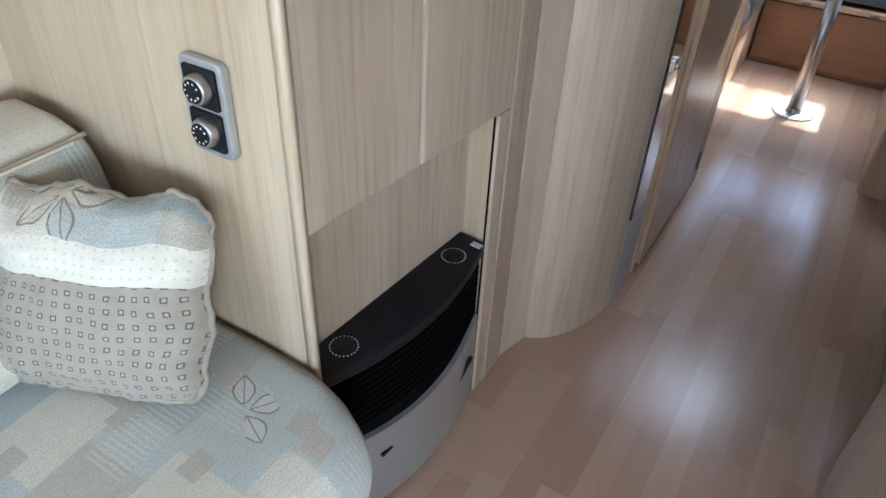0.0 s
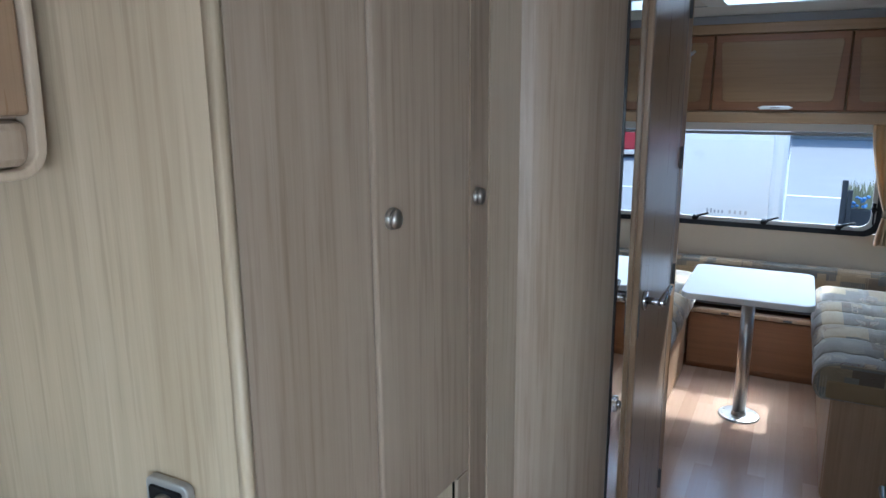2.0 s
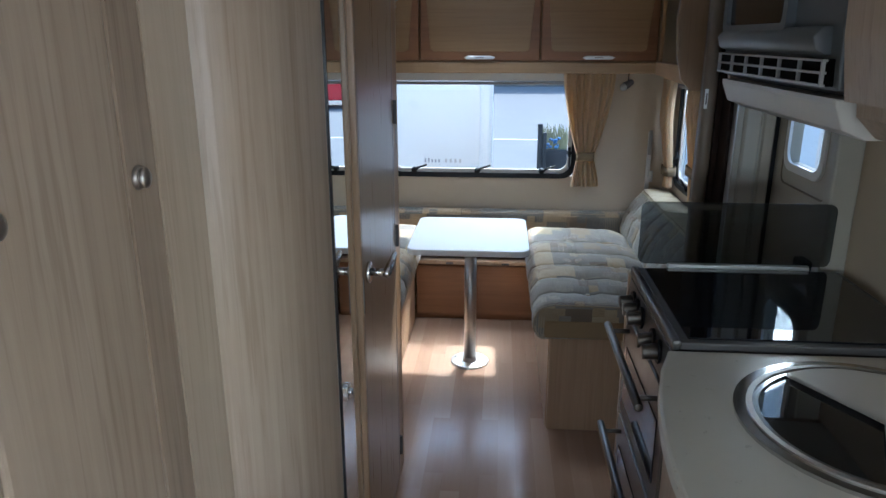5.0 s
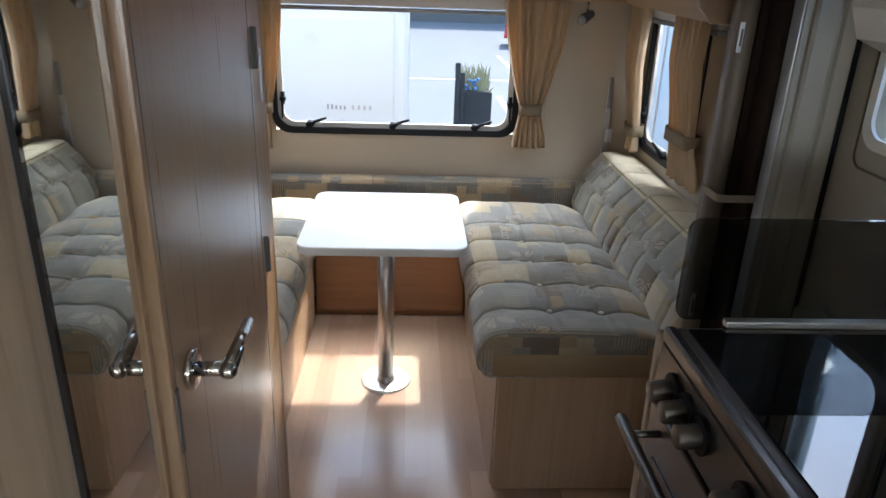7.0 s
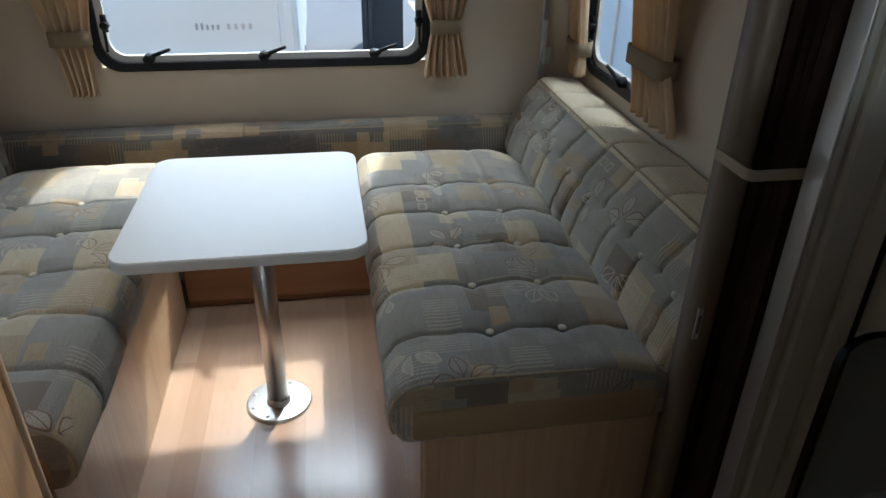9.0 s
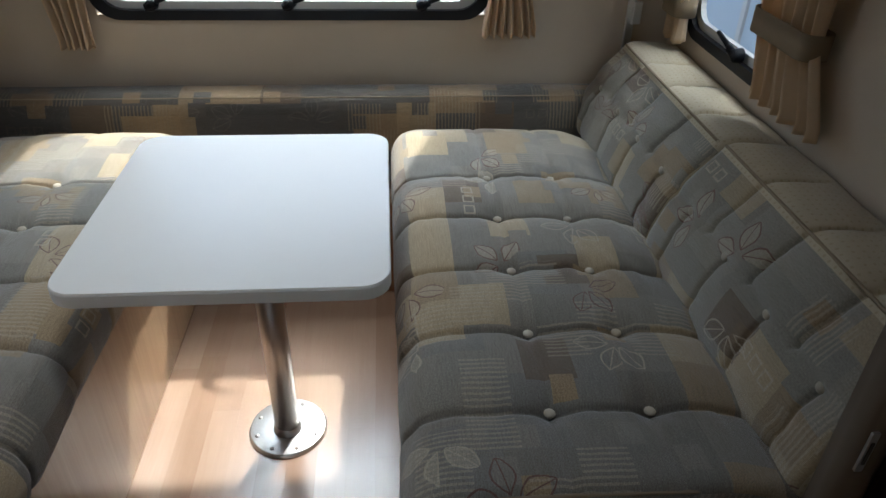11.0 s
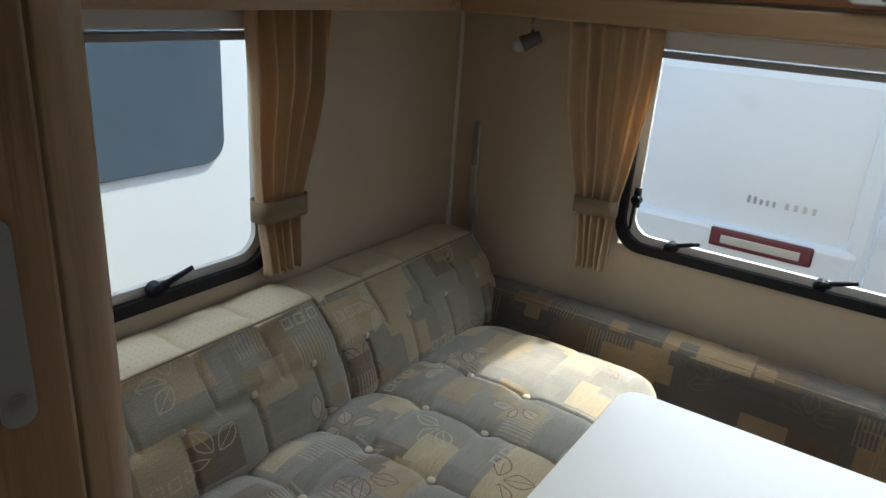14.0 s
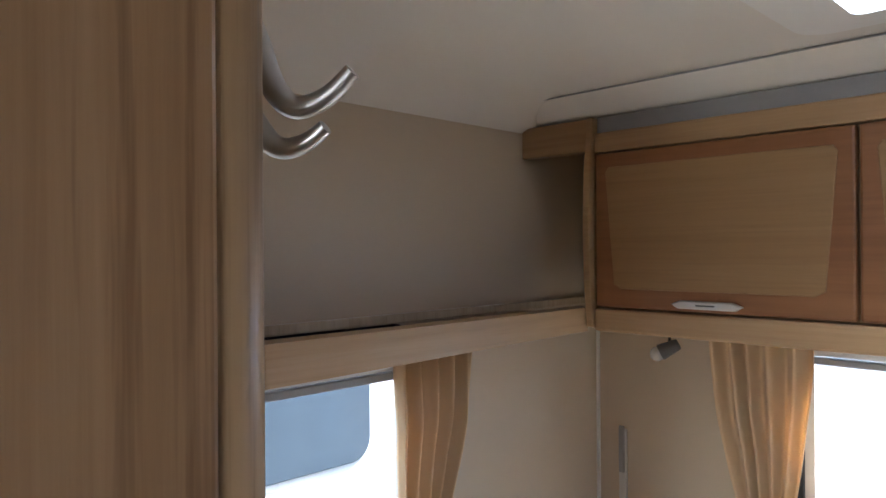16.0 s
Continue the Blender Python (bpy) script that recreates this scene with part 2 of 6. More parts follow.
def patchwork(name, grey, blue, beige, tan, brown, seed, leaf_dark, leaf_lite, slubs=0.3, size=1.0, share=0.72, motifs=1.0):
    """Jacquard upholstery: overlapping rectangles, ribbed stripes and stitched leaves, in UV metres."""
    m = Nodes(name, 0.95)
    uv0 = m.coord(kind="UV")
    shift = m.n.new("ShaderNodeVectorMath")
    shift.operation = "ADD"
    m.l.new(uv0, shift.inputs[0])
    shift.inputs[1].default_value = (seed, seed * 0.37, 0)
    uv = shift.outputs[0]

    def bricks(w, h, off, sx, sy):
        mp = m.n.new("ShaderNodeMapping")
        mp.inputs["Location"].default_value = (sx, sy, 0)
        m.l.new(uv, mp.inputs["Vector"])
        return m.add("ShaderNodeTexBrick", 0, offset=off, i_Vector=mp.outputs[0], i_Color1=(0, 0, 0), i_Color2=(1, 1, 1), i_Mortar=(0.5, 0.5, 0.5),
                     i_Scale=1.0, **{"i_Mortar Size": 0.0, "i_Brick Width": w, "i_Row Height": h})

    big = bricks(0.125 * size, 0.085 * size, 0.37, 0, 0)
    col = m.ramp(big, [(0.0, grey), (0.35, blue), (0.60, tuple(v * 0.85 for v in grey)), (0.80, tan), (0.86, grey), (0.92, beige)], True)
    mid = bricks(0.088 * size, 0.07 * size, 0.61, 0.31, 0.17)
    on = m.math("GREATER_THAN", mid, share)
    on = m.math("MULTIPLY", on, m.math("ADD", m.math("MULTIPLY", m.noise(uv, 260, 1), 0.4), 0.62))
    col = m.mix(on, col, m.ramp(mid, [(0.0, beige), (0.76, tan), (0.85, beige), (0.92, brown)], True))
    small = bricks(0.045, 0.036, 0.29, 0.11, 0.43)
    on2 = m.math("GREATER_THAN", small, 0.92)
    col = m.mix(on2, col, m.ramp(small, [(0.0, beige), (0.9, tan), (0.95, grey)], True))
    # rib stripes on some of the patches
    stripe = m.add("ShaderNodeTexWave", 1, i_Vector=uv, i_Scale=34.0, i_Distortion=1.2, i_Detail=1.0, bands_direction="X")
    lined = m.math("MULTIPLY", m.math("GREATER_THAN", bricks(0.09, 0.07, 0.5, 0.7, 0.2), 0.82), m.math("GREATER_THAN", stripe, 0.62))
    col = m.mix(m.math("MULTIPLY", lined, 0.45), col, leaf_lite)
    # stitched leaves: rose curves round scattered centres
    vor = m.n.new("ShaderNodeTexVoronoi")
    vor.voronoi_dimensions = "2D"
    vor.inputs["Scale"].default_value, vor.inputs["Randomness"].default_value = 5.6, 0.85
    m.l.new(uv, vor.inputs["Vector"])
    sub = m.n.new("ShaderNodeVectorMath")
    sub.operation = "SUBTRACT"
    m.l.new(uv, sub.inputs[0]), m.l.new(vor.outputs["Position"], sub.inputs[1])
    sep = m.n.new("ShaderNodeSeparateXYZ")
    m.l.new(sub.outputs[0], sep.inputs[0])
    r = m.n.new("ShaderNodeVectorMath")
    r.operation = "LENGTH"
    m.l.new(sub.outputs[0], r.inputs[0])
    rad = m.math("ADD", r.outputs["Value"], m.math("MULTIPLY", m.math("SUBTRACT", m.noise(uv, 60, 1), 0.5), 0.008))
    ang = m.math("ARCTAN2", sep.outputs[1], sep.outputs[0])
    sepc = m.n.new("ShaderNodeSeparateColor")
    m.l.new(vor.outputs["Color"], sepc.inputs[0])
    turn = m.math("ADD", ang, m.math("MULTIPLY", sepc.outputs[0], 6.3))
    fold = m.math("SUBTRACT", m.math("MULTIPLY", m.math("FRACT", m.math("DIVIDE", m.math("ADD", turn, 20.0), 1.35)), 1.35), 0.675)
    lx, ly = m.math("MULTIPLY", rad, m.math("COSINE", fold)), m.math("ABSOLUTE", m.math("MULTIPLY", rad, m.math("SINE", fold)))
    half = m.math("MULTIPLY", m.math("SINE", m.math("MULTIPLY", m.math("SUBTRACT", lx, 0.010), 3.1416 / 0.056)), 0.0165)
    span = m.math("MULTIPLY", m.math("GREATER_THAN", lx, 0.010), m.math("LESS_THAN", lx, 0.066))
    side = m.math("GREATER_THAN", m.math("SINE", m.math("ADD", turn, 0.4)), -0.35)
    span = m.math("MULTIPLY", span, side)
    line = m.math("MULTIPLY", span, m.math("MAXIMUM", m.math("LESS_THAN", m.math("ABSOLUTE", m.math("SUBTRACT", ly, half)), 0.0016), m.math("LESS_THAN", ly, 0.0010)))
    inside = m.math("MULTIPLY", m.math("MULTIPLY", span, m.math("LESS_THAN", ly, half)), m.math("LESS_THAN", sepc.outputs[1], 0.5))
    some = m.math("MULTIPLY", m.math("GREATER_THAN", sepc.outputs[2], 0.35), motifs)
    col = m.mix(m.math("MULTIPLY", inside, m.math("MULTIPLY", some, 0.5)), col, leaf_lite)
    thread_col = m.mix(m.math("GREATER_THAN", sepc.outputs[0], 0.68), leaf_dark, leaf_lite)
    col = m.mix(m.math("MULTIPLY", line, m.math("MULTIPLY", some, 0.85)), col, thread_col)
    # small stitched squares inside some patches
    sq = bricks(0.034, 0.034, 0.0, 0.05, 0.02)
    sqv = m.n.new("ShaderNodeVectorMath")
    sqv.operation = "MULTIPLY_ADD"
    m.l.new(uv, sqv.inputs[0])
    sqv.inputs[1].default_value, sqv.inputs[2].default_value = (1 / 0.034,) * 3, (0.05 / 0.034, 0.02 / 0.034, 0)
    frac = m.n.new("ShaderNodeVectorMath")
    frac.operation = "FRACTION"
    m.l.new(sqv.outputs[0], frac.inputs[0])
    sp = m.n.new("ShaderNodeSeparateXYZ")
    m.l.new(frac.outputs[0], sp.inputs[0])
    box_d = m.math("MAXIMUM", m.math("ABSOLUTE", m.math("SUBTRACT", sp.outputs[0], 0.5)), m.math("ABSOLUTE", m.math("SUBTRACT", sp.outputs[1], 0.5)))
    edge = m.math("MULTIPLY", m.math("GREATER_THAN", box_d, 0.25), m.math("LESS_THAN", box_d, 0.36))
    where = m.math("MULTIPLY", m.math("GREATER_THAN", bricks(0.102, 0.034, 0.3, 0.05, 0.02), 0.957), edge)
    col = m.mix(m.math("MULTIPLY", where, 0.8 * motifs), col, leaf_lite)
    # weave and soiling
    rib = m.add("ShaderNodeTexWave", 1, i_Vector=uv, i_Scale=150.0, i_Distortion=2.0, i_Detail=1.0, bands_direction="Y")
    thread = m.noise(uv, 420, 2)
    slub = m.noise(m.coord((28, 330, 1), "UV"), 1.0, 3)
    col = m.mix(m.math("MULTIPLY", rib, 0.4), col, m.mix(1.0, col, (0.62, 0.61, 0.60), "MULTIPLY"))
    col = m.mix(m.ramp(thread, [(0.3, (0, 0, 0)), (0.7, (0.9, 0.9, 0.9))]), col, m.mix(1.0, col, (0.55, 0.53, 0.5), "MULTIPLY"))
    col = m.mix(m.ramp(slub, [(0.45, (0, 0, 0)), (0.62, (slubs, slubs, slubs))]), col, m.mix(1.0, col, (0.5, 0.47, 0.43), "MULTIPLY"))
    col = m.mix(m.math("MULTIPLY", m.noise(uv, 3.0, 4), 0.35), col, m.mix(1.0, col, (0.72, 0.7, 0.66), "MULTIPLY"))
    m.set("Base Color", col).set("Sheen Weight", 0.35)
    h = m.math("ADD", m.math("MULTIPLY", rib, 0.4), m.math("ADD", m.math("MULTIPLY", thread, 0.5), m.math("MULTIPLY", line, -0.8)))
    m.bump(h, 0.7, 0.0016)
    return m.mat


PATCH = patchwork("patchwork_cloth", (0.322, 0.297, 0.257), (0.28, 0.268, 0.245), (0.60, 0.475, 0.30), (0.45, 0.335, 0.20), (0.20, 0.14, 0.092), 0.0, (0.20, 0.09, 0.07), (0.62, 0.54, 0.42), 0.25, 1.12, 0.68)
PATCH_BACK = patchwork("grey_green_patchwork_cloth", (0.378, 0.352, 0.295), (0.33, 0.315, 0.272), (0.55, 0.44, 0.28), (0.40, 0.305, 0.19), (0.21, 0.15, 0.10), 7.7, (0.22, 0.10, 0.08), (0.64, 0.56, 0.43), 0.2, 1.12, 0.68)
PATCH_PALE = patchwork("pale_patchwork_cloth", (0.57, 0.60, 0.56), (0.47, 0.535, 0.52), (0.78, 0.72, 0.58), (0.56, 0.51, 0.42), (0.42, 0.37, 0.31), 1.9, (0.24, 0.17, 0.14), (0.80, 0.78, 0.68), 0.15, 1.65, 0.62)
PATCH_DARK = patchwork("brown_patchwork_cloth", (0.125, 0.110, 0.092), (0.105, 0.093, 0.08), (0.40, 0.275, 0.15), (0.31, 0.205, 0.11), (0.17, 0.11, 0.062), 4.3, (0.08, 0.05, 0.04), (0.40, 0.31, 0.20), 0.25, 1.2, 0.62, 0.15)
BEIGE_DOT = dotted("beige_dotted_cloth", (0.50, 0.42, 0.29), (0.56, 0.48, 0.34), (0.40, 0.32, 0.20))
CREAM_DOT = dotted("cream_dotted_cloth", (0.62, 0.58, 0.47), (0.68, 0.64, 0.53), (0.46, 0.43, 0.36), 0.013)
TAUPE_DOT = dotted("taupe_ribbed_cloth", (0.29, 0.255, 0.20), (0.35, 0.31, 0.25), (0.09, 0.07, 0.055), 0.0185, (0.40, 0.36, 0.29))
PIPING = plain("brown_piping", (0.27, 0.21, 0.14), 0.9, var=0.15)
BAND_CLOTH = plain("ochre_band_cloth", (0.28, 0.19, 0.10), 0.9, var=0.1, fine=600, bump=0.3)
BUTTON = plain("button_cloth", (0.46, 0.41, 0.33), 0.9, var=0.1)
ASPHALT = plain("asphalt", (0.135, 0.138, 0.145), 0.9, var=0.18, scale=1.2, fine=80)
CARAVAN_WHITE = plain("caravan_gelcoat", (0.80, 0.81, 0.80), 0.3, var=0.02)
# strong cloudy colour variation imitates reflections in the tinted glass
TINTED = plain("tinted_window_painted_reflections", (0.085, 0.11, 0.135), 0.06, var=0.75, scale=2.2)
RED_LENS = plain("red_lens", (0.13, 0.025, 0.035), 0.15, var=0.1)
RED_PAINT = plain("red_car_paint", (0.45, 0.02, 0.03), 0.2, var=0.03)
FACADE = plain("white_render", (0.70, 0.70, 0.70), 0.8, var=0.04)
BLACK_WOOD = plain("black_stained_wood", (0.03, 0.03, 0.033), 0.7, var=0.2, bump=0.2)
LEAF = plain("leaf_green", (0.30, 0.28, 0.16), 0.6, var=0.3)
BLUE_FLOWER = plain("blue_petals", (0.08, 0.20, 0.42), 0.6, var=0.2)
LETTERING = plain("grey_lettering", (0.38, 0.39, 0.41), 0.5, var=0.02)
MARKING = plain("white_road_paint", (0.65, 0.65, 0.63), 0.8, var=0.1)


def plank_mat():
    """Printed beech floor: each board has its own tone, with a grain along y."""
    m = Nodes("beech_plank", 0.30)
    rnd = m.n.new("ShaderNodeObjectInfo").outputs["Random"]
    shift = m.n.new("ShaderNodeVectorMath")
    shift.operation = "MULTIPLY_ADD"
    comb = m.n.new("ShaderNodeCombineXYZ")
    m.l.new(rnd, comb.inputs[0]), m.l.new(rnd, comb.inputs[1])
    m.l.new(comb.outputs[0], shift.inputs[0])
    shift.inputs[1].default_value = (37, 91, 0)
    m.l.new(m.coord((40, 2.2, 40)), shift.inputs[2])
    g = m.noise(shift.outputs[0], 1.0, 5, 0.6)
    pores = m.noise(shift.outputs[0], 6.0, 2)
    base = m.ramp(rnd, [(0.0, (0.36, 0.232, 0.158)), (0.4, (0.402, 0.270, 0.19)), (0.75, (0.435, 0.30, 0.215)), (1.0, (0.475, 0.34, 0.25))])
    base = m.mix(m.math("MULTIPLY", g, 0.55), base, m.mix(1.0, base, (0.72, 0.64, 0.58), "MULTIPLY"))
    m.set("Base Color", m.mix(m.math("MULTIPLY", pores, 0.25), base, m.mix(1.0, base, (0.7, 0.62, 0.55), "MULTIPLY")))
    m.set("Roughness", m.math("ADD", m.math("MULTIPLY", m.noise(m.coord(), 5, 4), 0.14), 0.17))
    m.set("Coat Weight", 0.7).set("Coat Roughness", m.math("ADD", m.math("MULTIPLY", m.noise(m.coord(), 3.5, 5), 0.22), 0.10))
    m.bump(pores, 0.08, 0.0005)
    return m.mat


PLANK = plank_mat()

# ---- builders ----


def part(name, bm, material, parent=None, label="", smooth=False):
    """Links a bmesh, modelled in world coordinates, as one mesh object under a thing or a part."""
    me = bpy.data.meshes.new(name)
    bmesh.ops.recalc_face_normals(bm, faces=bm.faces)
    bm.to_mesh(me)
    bm.free()
    if smooth:
        for p in me.polygons:
            p.use_smooth = True
    me.materials.append(material)
    ob = new(name, me)
    if parent is not None:
        ob.parent = parent
        root = parent
        while root.parent is not None:
            root = root.parent
        if parent is root:
            ob.matrix_parent_inverse = Matrix.Translation(-root.location)
    return tagged(ob, label)


def thing(name, at, label, category, group="", kind=""):
    ob = new(name)
    ob.empty_display_size = 0.05
    ob.location = at
    return tagged(ob, label, category, group, kind)


def solo(name, bm, material, label, category, group="", kind="", smooth=False):
    return tagged(part(name, bm, material, None, "", smooth), label, category, group, kind)


def setting(name, bm, material, label, category="", smooth=False):
    return solo(name, bm, material, label, category, "", "structure", smooth)


def box(x0, x1, y0, y1, z0, z1, bevel=0.0, bm=None, seg=2):
    own = bmesh.new()
    bmesh.ops.create_cube(own, size=1.0, matrix=Matrix.LocRotScale(((x0 + x1) / 2, (y0 + y1) / 2, (z0 + z1) / 2), None, (x1 - x0, y1 - y0, z1 - z0)))
    if bevel:
        bmesh.ops.bevel(own, geom=own.edges[:], offset=bevel, segments=seg, affect="EDGES", profile=0.5)
    return merge(bm, own)


def merge(bm, own):
    if bm is None:
        return own
    me = bpy.data.meshes.new("tmp")
    own.to_mesh(me)
    bm.from_mesh(me)
    own.free()
    bpy.data.meshes.remove(me)
    return bm


def tube(a, b, r0, r1=None, bm=None, seg=20, bevel=0.0):
    a, b = Vector(a), Vector(b)
    own = bmesh.new()
    bmesh.ops.create_cone(own, cap_ends=True, segments=seg, radius1=r0, radius2=r0 if r1 is None else r1, depth=(b - a).length,
                          matrix=Matrix.Translation((a + b) / 2) @ (b - a).to_track_quat("Z", "Y").to_matrix().to_4x4())
    if bevel:
        caps = [e for e in own.edges if any(len(f.verts) > 4 for f in e.link_faces)]
        bmesh.ops.bevel(own, geom=caps, offset=bevel, segments=2, affect="EDGES", profile=0.5)
    return merge(bm, own)


def ball(c, r, scale=(1, 1, 1), bm=None, seg=14):
    own = bmesh.new()
    bmesh.ops.create_uvsphere(own, u_segments=seg, v_segments=seg // 2 + 2, radius=r, matrix=Matrix.Translation(c) @ Matrix.Diagonal((*scale, 1)))
    return merge(bm, own)


def prism(points, axis, lo, hi, bevel=0.0, bm=None):
    """A flat outline of (a, b) pairs pushed out along an axis; a, b are the other two axes in xyz order."""
    own = bmesh.new()
    at = {"x": lambda p, v: (v, p[0], p[1]), "y": lambda p, v: (p[0], v, p[1]), "z": lambda p, v: (p[0], p[1], v)}[axis]
    f = own.faces.new([own.verts.new(at(p, lo)) for p in points])
    r = bmesh.ops.extrude_face_region(own, geom=[f])
    move = Vector(at((0, 0), hi - lo))
    bmesh.ops.translate(own, verts=[v for v in r["geom"] if isinstance(v, bmesh.types.BMVert)], vec=move)
    bmesh.ops.recalc_face_normals(own, faces=own.faces)
    if bevel:
        rim = [e for e in own.edges if abs(e.verts[0].co[("xyz").index(axis)] - e.verts[1].co[("xyz").index(axis)]) < 1e-6]
        bmesh.ops.bevel(own, geom=rim, offset=bevel, segments=2, affect="EDGES", profile=0.5)
    return merge(bm, own)


def rounded(x0, x1, y0, y1, r, n=6):
    """The outline of a rectangle with round corners."""
    pts = []
    for cx, cy, a0 in ((x1 - r, y1 - r, 0), (x0 + r, y1 - r, 90), (x0 + r, y0 + r, 180), (x1 - r, y0 + r, 270)):
        for k in range(n + 1):
            a = radians(a0 + 90 * k / n)
            pts.append((cx + r * math.cos(a), cy + r * math.sin(a)))
    return pts


def ring(outer, inner, axis, lo, hi, bm=None):
    """A frame between two outlines of equally many points."""
    own = bmesh.new()
    at = {"x": lambda p, v: (v, p[0], p[1]), "y": lambda p, v: (p[0], v, p[1]), "z": lambda p, v: (p[0], p[1], v)}[axis]
    rows = [[own.verts.new(at(p, v)) for p in o] for o, v in ((outer, lo), (outer, hi), (inner, hi), (inner, lo))]
    n = len(outer)
    for a in range(4):
        for k in range(n):
            own.faces.new((rows[a][k], rows[a][(k + 1) % n], rows[(a + 1) % 4][(k + 1) % n], rows[(a + 1) % 4][k]))
    return merge(bm, own)


def wall_with_holes(axis, lo, hi, a0, a1, b0, b1, holes):
    """A wall slab normal to an axis with square-cut openings (p0, p1, q0, q1), as one mesh of butted blocks."""
    cuts_a = sorted({a0, a1, *(h[0] for h in holes), *(h[1] for h in holes)})
    cuts_b = sorted({b0, b1, *(h[2] for h in holes), *(h[3] for h in holes)})
    bm = bmesh.new()
    grid = {}
    for i in range(len(cuts_a) - 1):
        for j in range(len(cuts_b) - 1):
            ca, cb = (cuts_a[i] + cuts_a[i + 1]) / 2, (cuts_b[j] + cuts_b[j + 1]) / 2
            grid[i, j] = not any(h[0] < ca < h[1] and h[2] < cb < h[3] for h in holes)
    at = {"x": lambda v, a, b: (v, a, b), "y": lambda v, a, b: (a, v, b), "z": lambda v, a, b: (a, b, v)}[axis]

    def quad(*pts):
        bm.faces.new([bm.verts.new(p) for p in pts])

    for (i, j), solid in grid.items():
        if not solid:
            continue
        p0, p1, q0, q1 = cuts_a[i], cuts_a[i + 1], cuts_b[j], cuts_b[j + 1]
        for v in (lo, hi):
            quad(at(v, p0, q0), at(v, p1, q0), at(v, p1, q1), at(v, p0, q1))
        for di, dj, c in ((-1, 0, ((p0, q0), (p0, q1))), (1, 0, ((p1, q0), (p1, q1))), (0, -1, ((p0, q0), (p1, q0))), (0, 1, ((p0, q1), (p1, q1)))):
            if not grid.get((i + di, j + dj), False):
                (s, t), (u, w) = c
                quad(at(lo, s, t), at(hi, s, t), at(hi, u, w), at(lo, u, w))
    bmesh.ops.remove_doubles(bm, verts=bm.verts, dist=1e-5)
    return bm


# ---- the caravan's shell ----
XL, XR, YF, YB, ZC = -0.60, 1.47, -1.62, 4.59, 1.872
REAR_WIN = (-0.055, 0.955, 0.775, 1.36)
LEFT_WIN = (2.95, 3.865, 0.775, 1.36)
RIGHT_WIN = (3.93, 4.47, 0.775, 1.36)

setting("floor", box(XL, XR, YF, YB, -0.05, -0.004), BEECH, "caravan floor deck under the printed boards")
setting("wall_rear", wall_with_holes("y", YB, YB + 0.03, XL - 0.03, XR + 0.03, -0.05, 2.0, [REAR_WIN]), WALL, "cream rear wall with a wide window")
setting("wall_left", wall_with_holes("x", XL - 0.03, XL, YF, YB, -0.05, 2.0, [LEFT_WIN, (-1.0, 0.1, 0.9, 1.45)]), WALL, "cream side wall with windows")
setting("wall_right", wall_with_holes("x", XR, XR + 0.03, YF, YB, -0.05, 2.0, [RIGHT_WIN, (2.664, 3.096, 0.014, 1.762), (-1.0, 0.1, 0.9, 1.45)]), WALL, "cream side wall with window and entrance door")
setting("wall_front", wall_with_holes("y", YF - 0.03, YF, XL - 0.03, XR + 0.03, -0.05, 2.0, [(-0.45, 1.32, 0.88, 1.5)]), WALL, "cream front wall with a wide window")
HATCH = (0.452, 0.852, 2.00, 2.38)
ROOF = (0.225, 0.635, 3.60, 3.96)
setting("ceiling", wall_with_holes("z", ZC, ZC + 0.03, XL - 0.03, XR + 0.03, YF, YB + 0.03, [(ROOF[0], ROOF[1], ROOF[2], ROOF[3]), (HATCH[0], HATCH[1], HATCH[2], HATCH[3])]), CEILING, "smooth off-white ceiling board")
setting("trim", prism([(4.15, ZC - 0.001), (4.16, ZC - 0.006), (4.30, ZC - 0.045), (4.30, ZC - 0.001)], "x", XL, XR), CEILING, "sloping ceiling panel above the rear lockers")
setting("ceiling_joint", box(XL, XR, 4.1455, 4.1495, ZC - 0.0045, ZC - 0.001, 0.001), GREY_TRIM, "narrow ceiling joint strip")
setting("ceiling_cove", prism([(XL + 0.0005 + 0.20 * k / 12, ZC - 0.0008 - 0.050 * (1 - k / 12) ** 2) for k in range(13)] + [(XL + 0.0005, ZC - 0.0008)], "y", 3.016, YB - 0.001), CEILING, "sloping ceiling cove along the side wall")
setting("corner_trim", box(XL, XL + 0.008, YB - 0.008, YB, 0.6, 1.36), WHITE_PLASTIC, "thin white bead in the rear corner")


